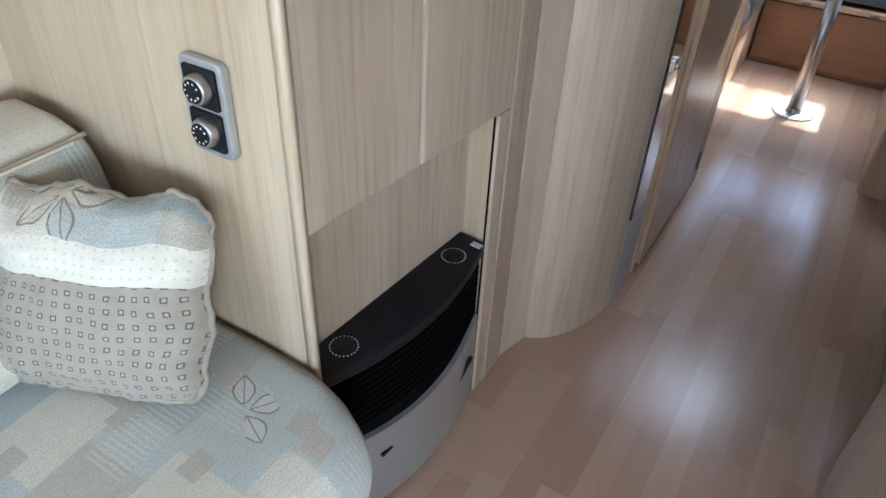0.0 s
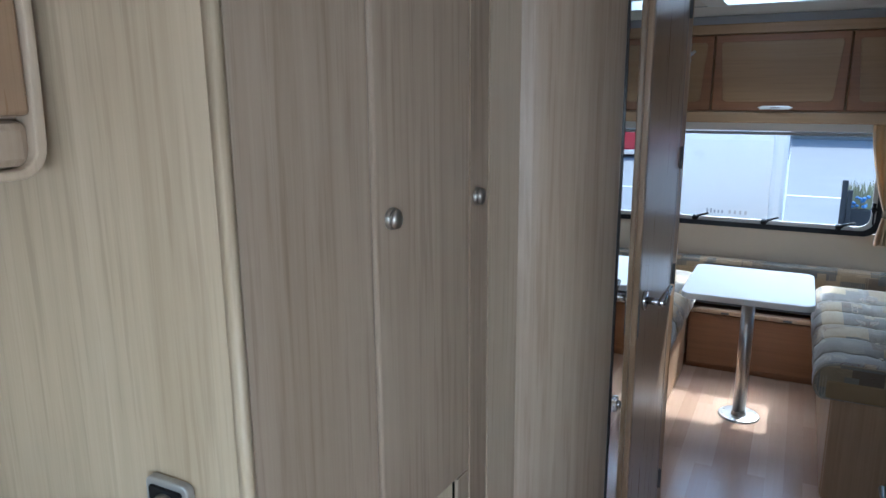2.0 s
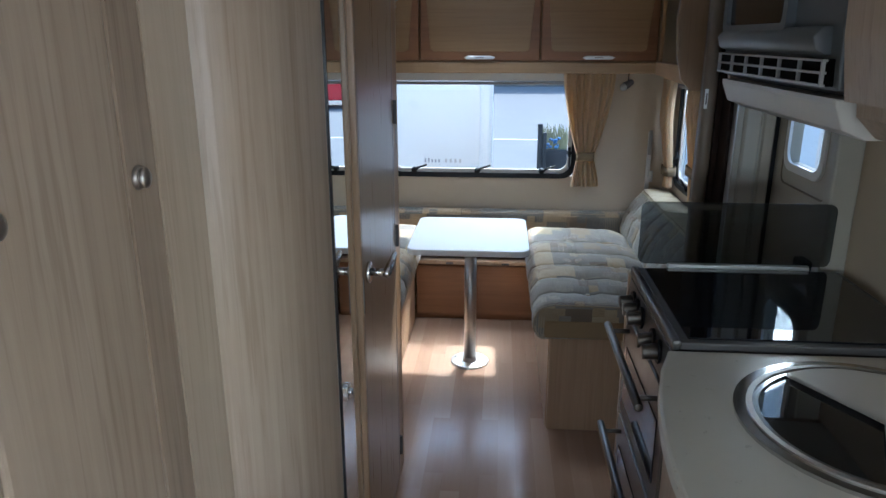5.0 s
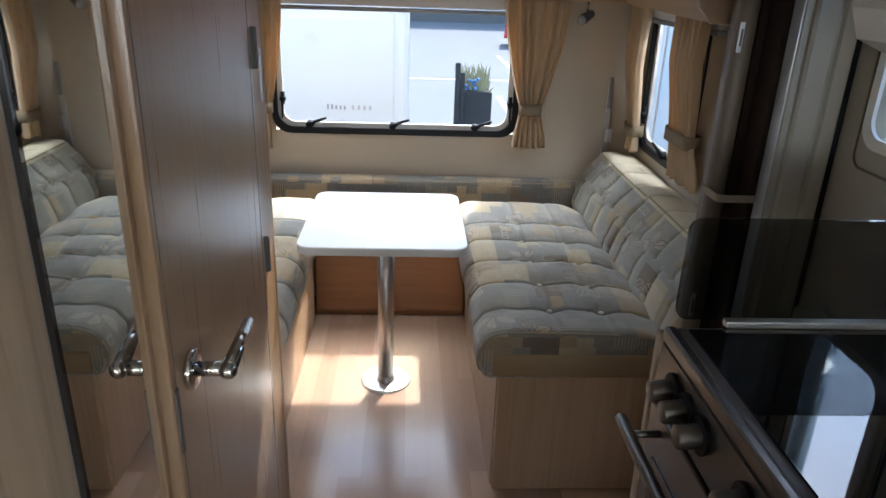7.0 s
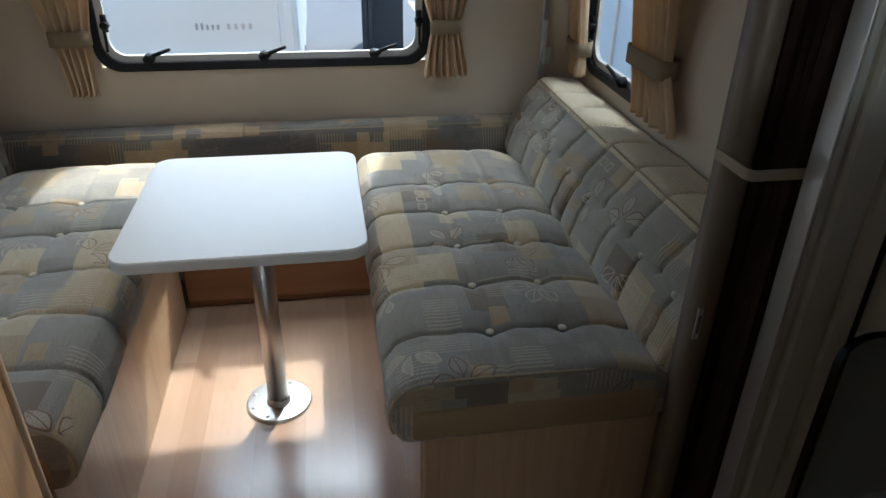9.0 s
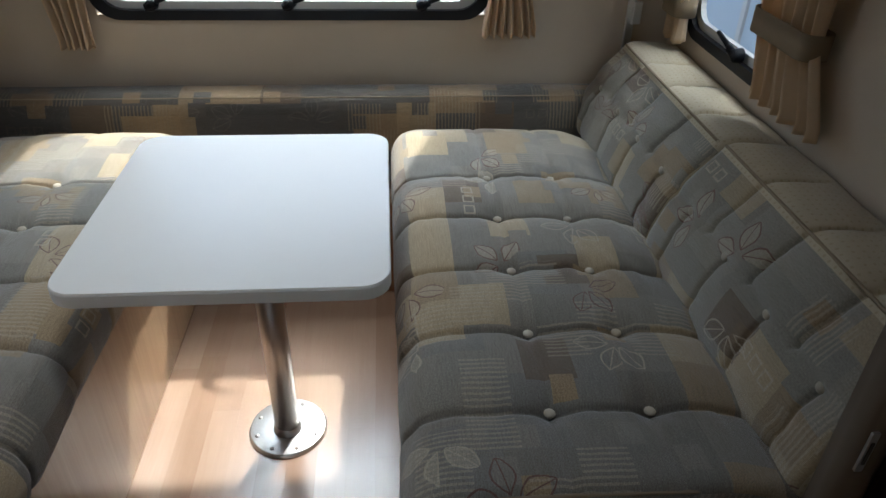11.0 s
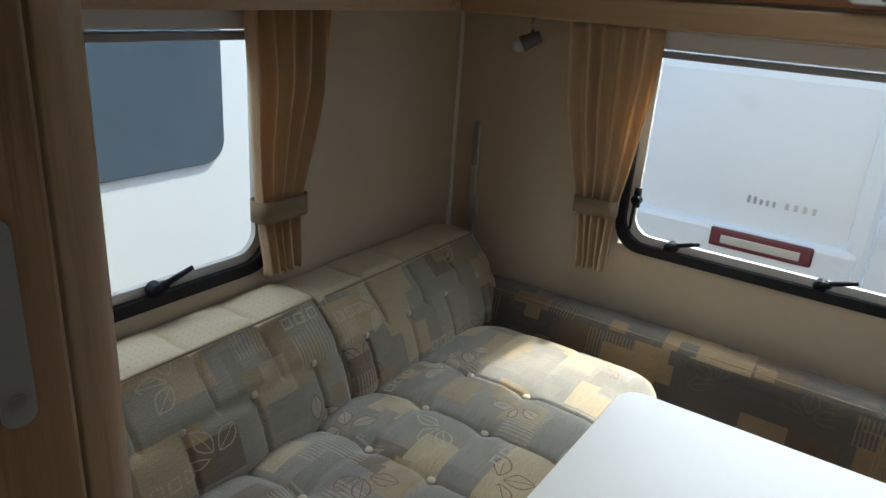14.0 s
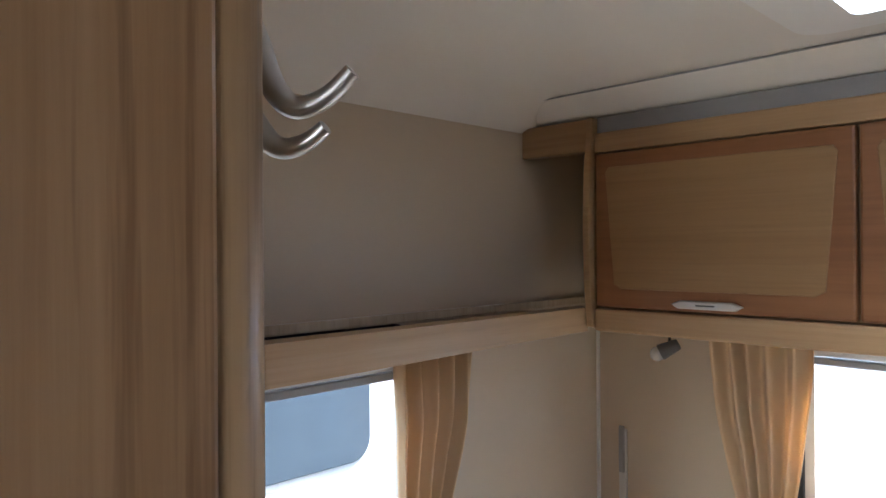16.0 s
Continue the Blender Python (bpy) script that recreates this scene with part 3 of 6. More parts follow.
def pane_window(name, axis, face, inward, hole, catches, label, tint=False):
    """A caravan window: rubber-framed acrylic pane, inner bright edge, stays and folding catches."""
    p0, p1, q0, q1 = hole
    mid = [(p0 + p1) / 2, (q0 + q1) / 2]
    at = (face, mid[0], q0) if axis == "x" else (mid[0], face, q0)
    t = thing(name, at, label, "window", "", "structure")
    out = face - inward * 0.025

    def span(a, b):
        return min(face + inward * a, face + inward * b), max(face + inward * a, face + inward * b)

    big, small = rounded(p0 - 0.012, p1 + 0.012, q0 - 0.012, q1 + 0.012, 0.075), rounded(p0 + 0.012, p1 - 0.012, q0 + 0.014, q1 - 0.014, 0.065)
    part("window_frame", ring(big, small, axis, *span(-0.012, 0.008)), RUBBER, t, "black rubber frame with round corners")
    b2, s2 = rounded(p0 + 0.012, p1 - 0.012, q0 + 0.014, q1 - 0.014, 0.065), rounded(p0 + 0.034, p1 - 0.034, q0 + 0.034, q1 - 0.034, 0.05)
    part("window_seal", ring(b2, s2, axis, *span(-0.02, -0.006)), PALE_TRIM, t, "pale inner edge of the pane")
    pane = part("pane", prism(rounded(p0 + 0.02, p1 - 0.02, q0 + 0.02, q1 - 0.02, 0.055), axis, *span(-0.022, -0.019)), TINT_PANE if tint else PANE, t, "grey tinted acrylic pane" if tint else "clear acrylic pane")
    pane.visible_shadow = tint
    for c in catches:
        pos = (lambda u, v, w: (face + inward * w, u, v)) if axis == "x" else (lambda u, v, w: (u, face + inward * w, v))
        if isinstance(c, tuple):
            u, s = c
            v0 = q0 + 0.13
            bm = tube(pos(u, v0, 0.0), pos(u, v0, 0.022), 0.014, 0.012, None, 12, 0.002)
            tube(pos(u, v0, 0.018), pos(u, v0 - 0.075, 0.03), 0.005, 0.004, bm, 8)
            box(*sorted((pos(u - 0.008, 0, 0)[0], pos(u + 0.008, 0, 0.012)[0])), *sorted((pos(u - 0.008, 0, 0)[1], pos(u + 0.008, 0, 0.012)[1])), v0 - 0.02, v0 + 0.03, 0.0, bm)
            part("catch", bm, BLACK, t, "black side catch", True)
        else:
            u, v0 = c, q0 + 0.028
            bm = tube(pos(u, v0, 0.0), pos(u, v0, 0.024), 0.017, 0.014, None, 12, 0.002)
            tube(pos(u - 0.012, v0 - 0.004, 0.016), pos(u + 0.018, v0 + 0.010, 0.024), 0.011, 0.009, bm, 10)
            tube(pos(u + 0.006, v0 + 0.008, 0.022), pos(u + 0.07, v0 + 0.032, 0.032), 0.007, 0.005, bm, 8)
            part("catch", bm, BLACK, t, "black folding catch", True)
    return t


pane_window("window_1", "y", YB, -1, REAR_WIN, [0.09, 0.437, 0.785, (-0.02, 1), (0.93, -1)], "wide rear window with black frame and catches, closed")
pane_window("window_2", "x", XL, 1, LEFT_WIN, [3.57, (3.84, -1)], "side window with black frame and catches, closed")
pane_window("window_3", "x", XR, -1, RIGHT_WIN, [4.16, (4.44, -1)], "side window with a black rubber frame, closed")
pane_window("window_4", "y", YF, 1, (-0.45, 1.32, 0.88, 1.5), [], "wide front window behind the front seats")
pane_window("window_5", "x", XL, 1, (-1.0, 0.1, 0.9, 1.45), [], "front side window")
pane_window("window_6", "x", XR, -1, (-1.0, 0.1, 0.9, 1.45), [], "front side window")


def blind(name, x0, x1, y0, y1, z0, z1):
    t = thing(name, ((x0 + x1) / 2, (y0 + y1) / 2, z0), "grey roller blind cassette with its bottom bar, rolled up", "blind")
    part("cassette", box(x0, x1, y0, y1, z0 + 0.02, z1, 0.004), PALE_TRIM, t)
    part("bottom_bar", box(x0 + 0.002, x1 - 0.002, y0 + 0.004, y1 - 0.004, z0, z0 + 0.016, 0.003), GREY_TRIM, t, "grey pull bar")


blind("roller_blind", -0.07, 0.97, YB - 0.045, YB - 0.009, 1.262, 1.325)
blind("roller_blind", XL + 0.009, XL + 0.045, 2.96, 3.88, 1.262, 1.325)
blind("roller_blind", XR - 0.045, XR - 0.009, 3.78, 4.49, 1.262, 1.325)

# ---- washroom and wardrobe side ----
X0 = 0.022  # front plane of the wardrobe
setting("wall_partition", box(XL, 0.000, 1.126, 1.148, 0, ZC), OAK_PALE, "pale oak-effect partition beside the front seat")
setting("partition_trim", prism([(0.0005, 1.125), (0.013, 1.124), (0.017, 1.126), (0.0185, 1.130), (0.017, 1.138), (0.0005, 1.139)], "z", 0, ZC), OAK_PALE, "rounded pale oak corner post", "", True)
setting("wall_washroom_back", box(XL, 0.205, 2.99, 3.015, 0, ZC), JAMB, "oak-effect partition between washroom and rear seats")

wardrobe = thing("wardrobe", (-0.2, 1.4, 0), "tall oak-effect wardrobe with two full doors above a heater niche", "wardrobe")
part("back_panel", box(-0.55, -0.53, 1.15, 1.80, 0, ZC - 0.002), OAK, wardrobe)
part("niche_back", box(X0 - 0.105, X0 - 0.060, 1.1505, 1.6455, 0, 0.767), OAK, wardrobe, "pale board behind the heater")
part("niche_top", box(-0.12, X0 - 0.02, 1.15, 1.66, 0.79, 0.81), OAK, wardrobe)
part("side_post", box(-0.12, X0 - 0.003, 1.1385, 1.150, 0, 0.79, 0.002), OAK_PALE, wardrobe)
part("side_post", box(-0.084, X0 + 0.003, 1.656, 1.692, 0, 0.764), OAK, wardrobe)
part("edging_strip", box(X0 - 0.003, X0 + 0.0052, 1.648, 1.6558, 0.0, 0.765, 0.0015), OAK_STRIP, wardrobe, "pale edging strip of the niche")
part("niche_side", box(-0.084, X0 - 0.0035, 1.648, 1.6555, 0.0, 0.765), OAK_PALE, wardrobe, "pale oak cheek of the niche")
# thin black strip draws the shadow line between niche cheek and edging
part("shadow_gap", box(X0 - 0.0065, X0 - 0.002, 1.6466, 1.6478, 0.0, 0.765), BLACK_MATT, wardrobe, "black strip for the shadow line beside the edging strip")
part("top_rail", box(-0.1, X0 - 0.004, 1.15, 1.78, 1.842, ZC - 0.002, 0.003), OAK, wardrobe, "dark-shadowed top rail")
filler = part("filler", prism([(0.050, 1.6945), (0.043, 1.789), (-0.06, 1.795), (-0.06, 1.6945)], "z", 0, ZC - 0.004), OAK, wardrobe, "plain oak filler panel")


def slanted_door(y0, y1, za, zb):
    pts = [(y0, za), (y1, zb), (y1, 1.838), (y0, 1.838)]
    d = part("door", prism(pts, "x", X0 - 0.014, X0 + 0.006, 0.006), OAK, wardrobe, "tall oak-effect door with rounded edges")
    d.data.polygons.foreach_set("use_smooth", [False] * len(d.data.polygons))
    return d


d1 = slanted_door(1.1425, 1.402, 0.768, 0.768)
d2 = slanted_door(1.407, 1.692, 0.768, 0.768)
TILTED = Matrix.Translation((0.029, 1.400, 0)) @ Matrix.Rotation(radians(-4.3), 4, "Z") @ Matrix.Translation((-0.029, -1.400, 0))


def knob(x, y, z, turn, parent):
    bm = tube((0, 0, 0), (0.008, 0, 0), 0.018, 0.016, None, 20, 0.002)
    ball((0.011, 0, 0), 0.0135, (0.6, 1, 1.15), bm)
    bm.transform(pose(x, y, z, 0, 0, turn))
    part("knob", bm, STEEL, parent, "oval brushed metal knob", True)


knob(0.0275, 1.447, 1.312, 0, d2)
for o in wardrobe.children_recursive:
    if o is not filler:
        o.data.transform(TILTED)
knob(0.049, 1.722, 1.310, 0, filler)

# curved end of the washroom
arc = []
for k in range(17):
    q = k / 16
    a = radians(90 * q)
    arc.append((0.066 + 0.146 * (0.8 * math.sin(a) + 0.2 * q), 1.892 + 0.266 * (0.75 * (1 - math.cos(a)) + 0.25 * q)))
inner = [(x - 0.02, y + 0.008) for x, y in arc]
curved = thing("curved_panel", (0.1, 2.0, 0), "curved oak-effect washroom wall reaching floor and ceiling", "wall panel")
part("board", prism(arc + inner[::-1], "z", 0, ZC - 0.002), OAK, curved, "", False)
part("edge_strip", prism([(0.040, 1.792), (0.046, 1.790), (0.069, 1.889), (0.064, 1.892)], "z", 0.004, ZC - 0.006), OAK_STRIP, curved, "oak joint strip, coloured paler for the light it catches")

# mirror between the curved wall and the washroom door
mir = thing("wall_mirror", (0.215, 2.25, 0.3), "narrow frameless wall mirror with chrome clips", "mirror")
part("mirror_pane", box(0.2128, 0.2178, 2.165, 2.332, 0.30, 1.845), MIRROR, mir)
part("mirror_edge", box(0.2128, 0.2185, 2.1585, 2.1645, 0.30, 1.845), BLACK_GLASS, mir, "dark bevelled glass edge")
for z in (0.725, 1.735):
    bm = box(0.212, 0.226, 2.188, 2.216, z - 0.018, z + 0.018, 0.003)
    ball((0.228, 2.202, z), 0.011, (0.7, 1, 1), bm)
    part("clip", bm, CHROME, mir, "chrome mirror clip", True)
setting("wall_washroom", box(0.185, 0.2125, 2.161, 2.3335, 0, ZC), GREY_TRIM, "grey backing panel of the mirror")

# washroom door
LEAF_END = 2.895
door = thing("door_1", (0.22, 2.6, 0), "glossy oak-effect washroom door, closed, with chrome lever handle", "door", "", "structure")
part("frame_post", box(0.195, 0.2195, 2.334, 2.3475, 0, 1.845, 0.002), DOOR_WOOD, door, "narrow oak jamb")
part("frame_post", box(0.195, 0.228, LEAF_END + 0.003, 3.0025, 0, ZC, 0.003), JAMB, door, "oak jamb with rounded edge")
part("frame_head", box(0.195, 0.230, 2.348, LEAF_END + 0.002, 1.815, 1.845, 0.003), DOOR_WOOD, door)
leaf = part("door_leaf", box(0.203, 0.234, 2.350, LEAF_END, 0.03, 1.81, 0.004), DOOR_WOOD, door, "glossy oak-effect leaf")
part("panel_bead", ring(rounded(2.362, 2.872, 0.045, 1.796, 0.006), rounded(2.3634, 2.8706, 0.0464, 1.7946, 0.005), "x", 0.2325, 0.2345), DARK_TRIM, leaf, "thin dark joint line")
bm = tube((0.236, 2.408, 0.944), (0.245, 2.408, 0.944), 0.027, 0.026, None, 24, 0.002)
tube((0.243, 2.408, 0.944), (0.285, 2.408, 0.944), 0.010, 0.010, bm, 16)
tube((0.285, 2.401, 0.944), (0.290, 2.505, 0.962), 0.011, 0.007, bm, 14)
ball((0.285, 2.405, 0.944), 0.012, (1, 1, 1), bm)
part("handle", bm, CHROME, leaf, "chrome lever handle", True)
part("latch", box(0.2335, 0.2365, 2.354, 2.363, 0.855, 0.945), DARK_TRIM, leaf, "dark latch plate")
for z in (0.145, 0.90, 1.285, 1.745):
    bm = box(0.232, 0.238, LEAF_END - 0.006, LEAF_END + 0.010, z - 0.035, z + 0.035, 0.002)
    tube((0.239, LEAF_END + 0.002, z - 0.035), (0.239, LEAF_END + 0.002, z + 0.035), 0.004, None, bm, 8)
    part("hinge", bm, DARK_TRIM, door, "dark hinge")
setting("post_trim", tube((0.210, 3.014, 0), (0.210, 3.014, ZC), 0.0185, None, None, 24), JAMB_PALE, "half-round oak edge post beside the rear seats", "", True)
plate = thing("catch_plate", (0.23, 2.975, 1.2), "grey metal catch plate screwed to the oak post", "catch plate")
part("plate", prism(rounded(2.969, 2.984, 1.18, 1.277, 0.006), "x", 0.2265, 0.230), SILVER, plate)
part("screw", tube((0.2295, 2.9765, 1.266), (0.2315, 2.9765, 1.266), 0.004, None, None, 10), STEEL, plate)
part("screw", tube((0.2295, 2.9765, 1.192), (0.2315, 2.9765, 1.192), 0.004, None, None, 10), STEEL, plate)

# lamp shelf over the mirror
ls = thing("corner_lamp", (0.25, 2.3, 1.8), "half-round oak lamp bracket with a recessed chrome spotlight under the ceiling", "lamp")
half = [(0.206, 2.14), (0.29, 2.15)] + [(0.29 + 0.05 * math.sin(radians(a)), 2.26 - 0.11 * math.cos(radians(a))) for a in range(15, 180, 15)] + [(0.29, 2.37), (0.206, 2.38)]
part("bracket", prism(half, "z", 1.828, ZC - 0.001, 0.004), OAK, ls)
part("lamp_ring", tube((0.285, 2.26, 1.820), (0.285, 2.26, 1.829), 0.034, 0.036, None, 24, 0.002), CHROME, ls, "chrome lamp ring", True)
part("lens", tube((0.285, 2.26, 1.817), (0.285, 2.26, 1.821), 0.024, None, None, 20), BULB, ls, "clear lamp lens, off")

# heater in the niche
ht = thing("gas_heater", (-0.02, 1.44, 0.02), "black and silver gas space heater with bowed front and top dials", "heater")


def bow(y, depth):
    return 0.022 + depth * (1 - ((y - 1.397) / 0.244) ** 2)


ys = [1.1508 + 0.0246 * k for k in range(21)]
top = [(bow(y, 0.045), y) for y in ys] + [(-0.062, ys[-1]), (-0.062, ys[0])]
part("top_cover", prism(top, "z", 0.455, 0.492, 0.008), BLACK, ht, "black plastic top with air grille")
case = [(bow(y, 0.040) - 0.008, y) for y in ys] + [(-0.062, ys[-1]), (-0.062, ys[0])]
part("casing", prism(case, "z", 0.03, 0.456), BLACK_MATT, ht, "matt black casing")
bm = bmesh.new()
for k in range(9):
    z = 0.30 + k * 0.017
    sl = [(bow(y, 0.041), y) for y in ys[1:-1]] + [(bow(y, 0.041) - 0.01, y) for y in ys[-2:0:-1]]
    prism(sl, "z", z, z + 0.007, 0.0, bm)
part("grille", bm, BLACK_MATT, ht, "black slatted grille")
bm = bmesh.new()
rows = []
for y in ys:
    u = (y - 1.397) / 0.244
    zt = 0.252 + 0.02 * u * u
    x = bow(y, 0.048)
    rows.append([bm.verts.new((x, y, 0.025)), bm.verts.new((x, y, zt)), bm.verts.new((x - 0.012, y, zt)), bm.verts.new((x - 0.012, y, 0.025))])
for a, b in zip(rows, rows[1:]):
    for k in range(4):
        bm.faces.new((a[k], a[(k + 1) % 4], b[(k + 1) % 4], b[k]))
bm.faces.new(rows[0]), bm.faces.new(rows[-1])
front = part("front_cover", bm, SILVER, ht, "bowed silver front cover")
part("slot", box(0.055, 0.0625, 1.255, 1.285, 0.185, 0.190), BLACK, front, "dark slot")
part("slot", prism([(1.53, 0.15), (1.535, 0.15), (1.585, 0.195), (1.581, 0.198)], "x", 0.045, 0.0545), BLACK, front, "dark latch slot")
for y in (1.228, 1.560):
    part("dial", tube((0.0, y, 0.491), (0.0, y, 0.496), 0.019, 0.018, None, 28, 0.001), BLACK, ht, "black turning dial", True)
    bm = bmesh.new()
    for k in range(22):
        a = radians(k * 16.4)
        box(0.0 + 0.025 * math.cos(a) - 0.0009, 0.0 + 0.025 * math.cos(a) + 0.0012, y + 0.025 * math.sin(a) - 0.0012, y + 0.025 * math.sin(a) + 0.0012, 0.492, 0.4926, 0, bm)
    part("dial_marks", bm, WHITE_PLASTIC, ht, "ring of small white marks")
for k in range(3):
    part("air_slot", box(0.005, 0.03, 1.612 + k * 0.006, 1.615 + k * 0.006, 0.492, 0.4926), WHITE_PLASTIC, ht, "pale printed bar")

for o in ht.children_recursive:
    o.data.transform(TILTED @ Matrix.Diagonal((1, 1, 0.962, 1)))

# thermostat panel
th = thing("control_panel", (-0.11, 1.12, 0.88), "silver wall panel with two black rotary heater dials", "control panel")
part("bezel", prism(rounded(-0.153, -0.076, 0.876, 1.012, 0.012), "y", 1.112, 1.125, 0.003), SILVER, th)
for z in (0.975, 0.915):
    part("dial_plate", prism(rounded(-0.143, -0.086, z - 0.028, z + 0.027, 0.004), "y", 1.108, 1.113, 0.001), BLACK, th, "black square dial plate")
    dl = part("dial", tube((-0.113, 1.095, z), (-0.113, 1.109, z), 0.019, 0.022, None, 28, 0.002), STEEL, th, "ridged metal dial rim", True)
    part("dial_face", tube((-0.113, 1.0935, z), (-0.113, 1.0955, z), 0.0155, None, None, 24), BLACK, dl, "black dial face")
    bm = bmesh.new()
    for k in range(9):
        a = radians(30 + k * 37.5)
        box(-0.113 + 0.0115 * math.cos(a) - 0.0012, -0.113 + 0.0115 * math.cos(a) + 0.0012, 1.0928, 1.0936, z + 0.0115 * math.sin(a) - 0.0012, z + 0.0115 * math.sin(a) + 0.0012, 0, bm)
    part("dial_marks", bm, WHITE_PLASTIC, dl, "small white dial marks")

# overhead locker of the front seats
fl = thing("overhead_locker", (-0.45, 0.6, 1.40), "oak-effect overhead locker with a framed door", "locker")
part("body", box(XL, -0.29, -0.6, 1.120, 1.405, 1.80, 0.004), OAK, fl)
part("lower_rail", box(-0.30, -0.265, -0.6, 1.094, 1.412, 1.470, 0.012), OAK, fl, "rounded oak lower rail")
part("upper_rail", box(-0.29, -0.265, -0.6, 1.094, 1.735, 1.80, 0.006), OAK, fl)
# grey-oak edging that bends round the lower corner of the end
edge = [(1.088, 1.80), (1.100, 1.80), (1.106, 1.72), (1.110, 1.60), (1.108, 1.50)] + [(1.068 + 0.038 * math.cos(radians(a)), 1.440 + 0.040 * math.sin(radians(a))) for a in range(0, -91, -15)]
edge += [(0.98, 1.400), (0.98, 1.411)] + [(1.066 + 0.025 * math.cos(radians(a)), 1.440 + 0.028 * math.sin(radians(a))) for a in range(-90, 1, 15)] + [(1.095, 1.50), (1.097, 1.60), (1.093, 1.72)]
part("edge_trim", prism(edge, "x", -0.292, -0.252, 0.003), OAK_STRIP, fl, "bent pale edging round the corner")
dr = part("door", box(-0.288, -0.259, 0.52, 1.094, 1.475, 1.728, 0.006), DOOR_WOOD, fl, "oak-effect door frame")
part("door_panel", prism(rounded(0.60, 1.04, 1.52, 1.69, 0.03), "x", -0.262, -0.2565, 0.002), OAK, dr, "pale inset panel")

# ---- rear seats ----


def gauss(d, w):
    return math.exp(-(d / w) ** 2)


def cushion(name, profile, y0, y1, seams, buttons, material, parent, puff=0.012, cut=0.011, cross=(), step=0.011, label="", wobble=0.004, axis="y", cross_z=(), dips=(), lower=(), split=-1.0, tail=None):
    """A padded cushion: a rounded profile of (a, z) pairs drawn along its length, pulled in at seams and buttons, with UVs in metres.
    cross: arc lengths at which a seam runs along the cushion. buttons: (along, arc length)."""
    pts = [Vector(p) for p in profile]
    line = [pts[0]]
    for a, b in zip(pts, pts[1:]):
        n = max(1, round((b - a).length / step))
        line += [a.lerp(b, k / n) for k in range(1, n + 1)]
    for _ in range(5):
        line = [line[0]] + [(line[k - 1] + line[k] * 2 + line[k + 1]) / 4 for k in range(1, len(line) - 1)] + [line[-1]]
    arcs = [0.0]
    for a, b in zip(line, line[1:]):
        arcs.append(arcs[-1] + (b - a).length)
    total = arcs[-1]
    norm = []
    for k in range(len(line)):
        d = (line[min(k + 1, len(line) - 1)] - line[max(k - 1, 0)]).normalized()
        norm.append(Vector((-d.y, d.x)))
    mid = sum(line, Vector((0, 0))) / len(line)
    if sum((p - mid).dot(n) for p, n in zip(line, norm)) < 0:
        norm = [-n for n in norm]
    count = max(2, round((y1 - y0) / step))
    ys = [y0 + (y1 - y0) * i / count for i in range(count + 1)]
    both = list(seams) + list(lower)
    ys = [y for y in ys if not any(abs(y - e) < 0.010 for e in both)] + [e + o for e in both for o in (-0.009, -0.0055, -0.003, 0.0, 0.003, 0.0055, 0.009)]
    ys = sorted(ys)
    rows_of = ([y0] + list(seams) + [y1], [y0] + list(lower) + [y1])
    bm = bmesh.new()
    uv = bm.loops.layers.uv.new("uv")
    rows, uvs = [], {}
    for y in ys:
        domes = []
        for edges in rows_of:
            lo = max([e for e in edges if e <= y + 1e-9], default=y0)
            hi = min([e for e in edges if e > y + 1e-9], default=y1)
            lo, hi = (lo - 0.12 if lo == y0 else lo), (hi + 0.12 if hi == y1 else hi)
            w = (y - lo) / (hi - lo) if hi > lo else 0.0
            domes.append(1 - abs(2 * w - 1) ** 2.6)
        row = []
        for k, p in enumerate(line):
            s = arcs[k]
            low = p.y < split
            dome, cuts_here = domes[low], (lower if low else seams)
            rim = min(1.0, s / 0.05, (total - s) / 0.05)
            d = puff * dome * rim * (0.3 + 0.7 * max(0.0, norm[k].y))
            for e in cuts_here:
                d -= cut * gauss(y - e, 0.0048) * rim
            for c in cross:
                d -= cut * gauss(s - c, 0.008)
            for c in cross_z:
                d -= 0.7 * cut * gauss(p.y - c, 0.010) * abs(norm[k].x)
            for by, bx, bz in dips:
                if norm[k].y > 0.3:
                    d -= 0.013 * math.exp(-((y - by) ** 2 + (p.x - bx) ** 2 + (p.y - bz) ** 2) / 0.024 ** 2)
            for bx in {q[1] for q in dips}:
                if norm[k].y > 0.6:
                    d -= 0.004 * gauss(p.x - bx, 0.007)
            near = min([abs(y - e) for e in cuts_here], default=1.0)
            d += 0.0045 * noise.noise(Vector((y * 10, s * 42, y0))) * gauss(near - 0.015, 0.03) * rim
            for by, bs in buttons:
                d -= 0.014 * math.exp(-((y - by) ** 2 + (s - bs) ** 2) / 0.022 ** 2)
            end = min(y - y0, y1 - y)
            if tail and y1 - y < tail[0]:
                d -= tail[1] * (1 - math.sqrt(max(0.0, 1 - (1 - (y1 - y) / tail[0]) ** 2))) * rim * max(0.0, norm[k].y)
            if end < 0.03:
                d -= 0.012 * (1 - math.sqrt(max(0.0, 1 - (1 - end / 0.03) ** 2))) * rim
            d += wobble * noise.noise(Vector((y * 9, s * 9, y0 * 3 + p.x)))
            q = p + norm[k] * d
            v = bm.verts.new((q.x, y, q.y) if axis == "y" else (y, q.x, q.y))
            uvs[v] = (y, s)
            row.append(v)
        rows.append(row)
    for a, b in zip(rows, rows[1:]):
        for k in range(len(line) - 1):
            f = bm.faces.new((a[k], a[k + 1], b[k + 1], b[k]))
            for lp in f.loops:
                lp[uv].uv = uvs[lp.vert]
        f = bm.faces.new((a[-1], a[0], b[0], b[-1]))
        for lp in f.loops:
            lp[uv].uv = uvs[lp.vert]
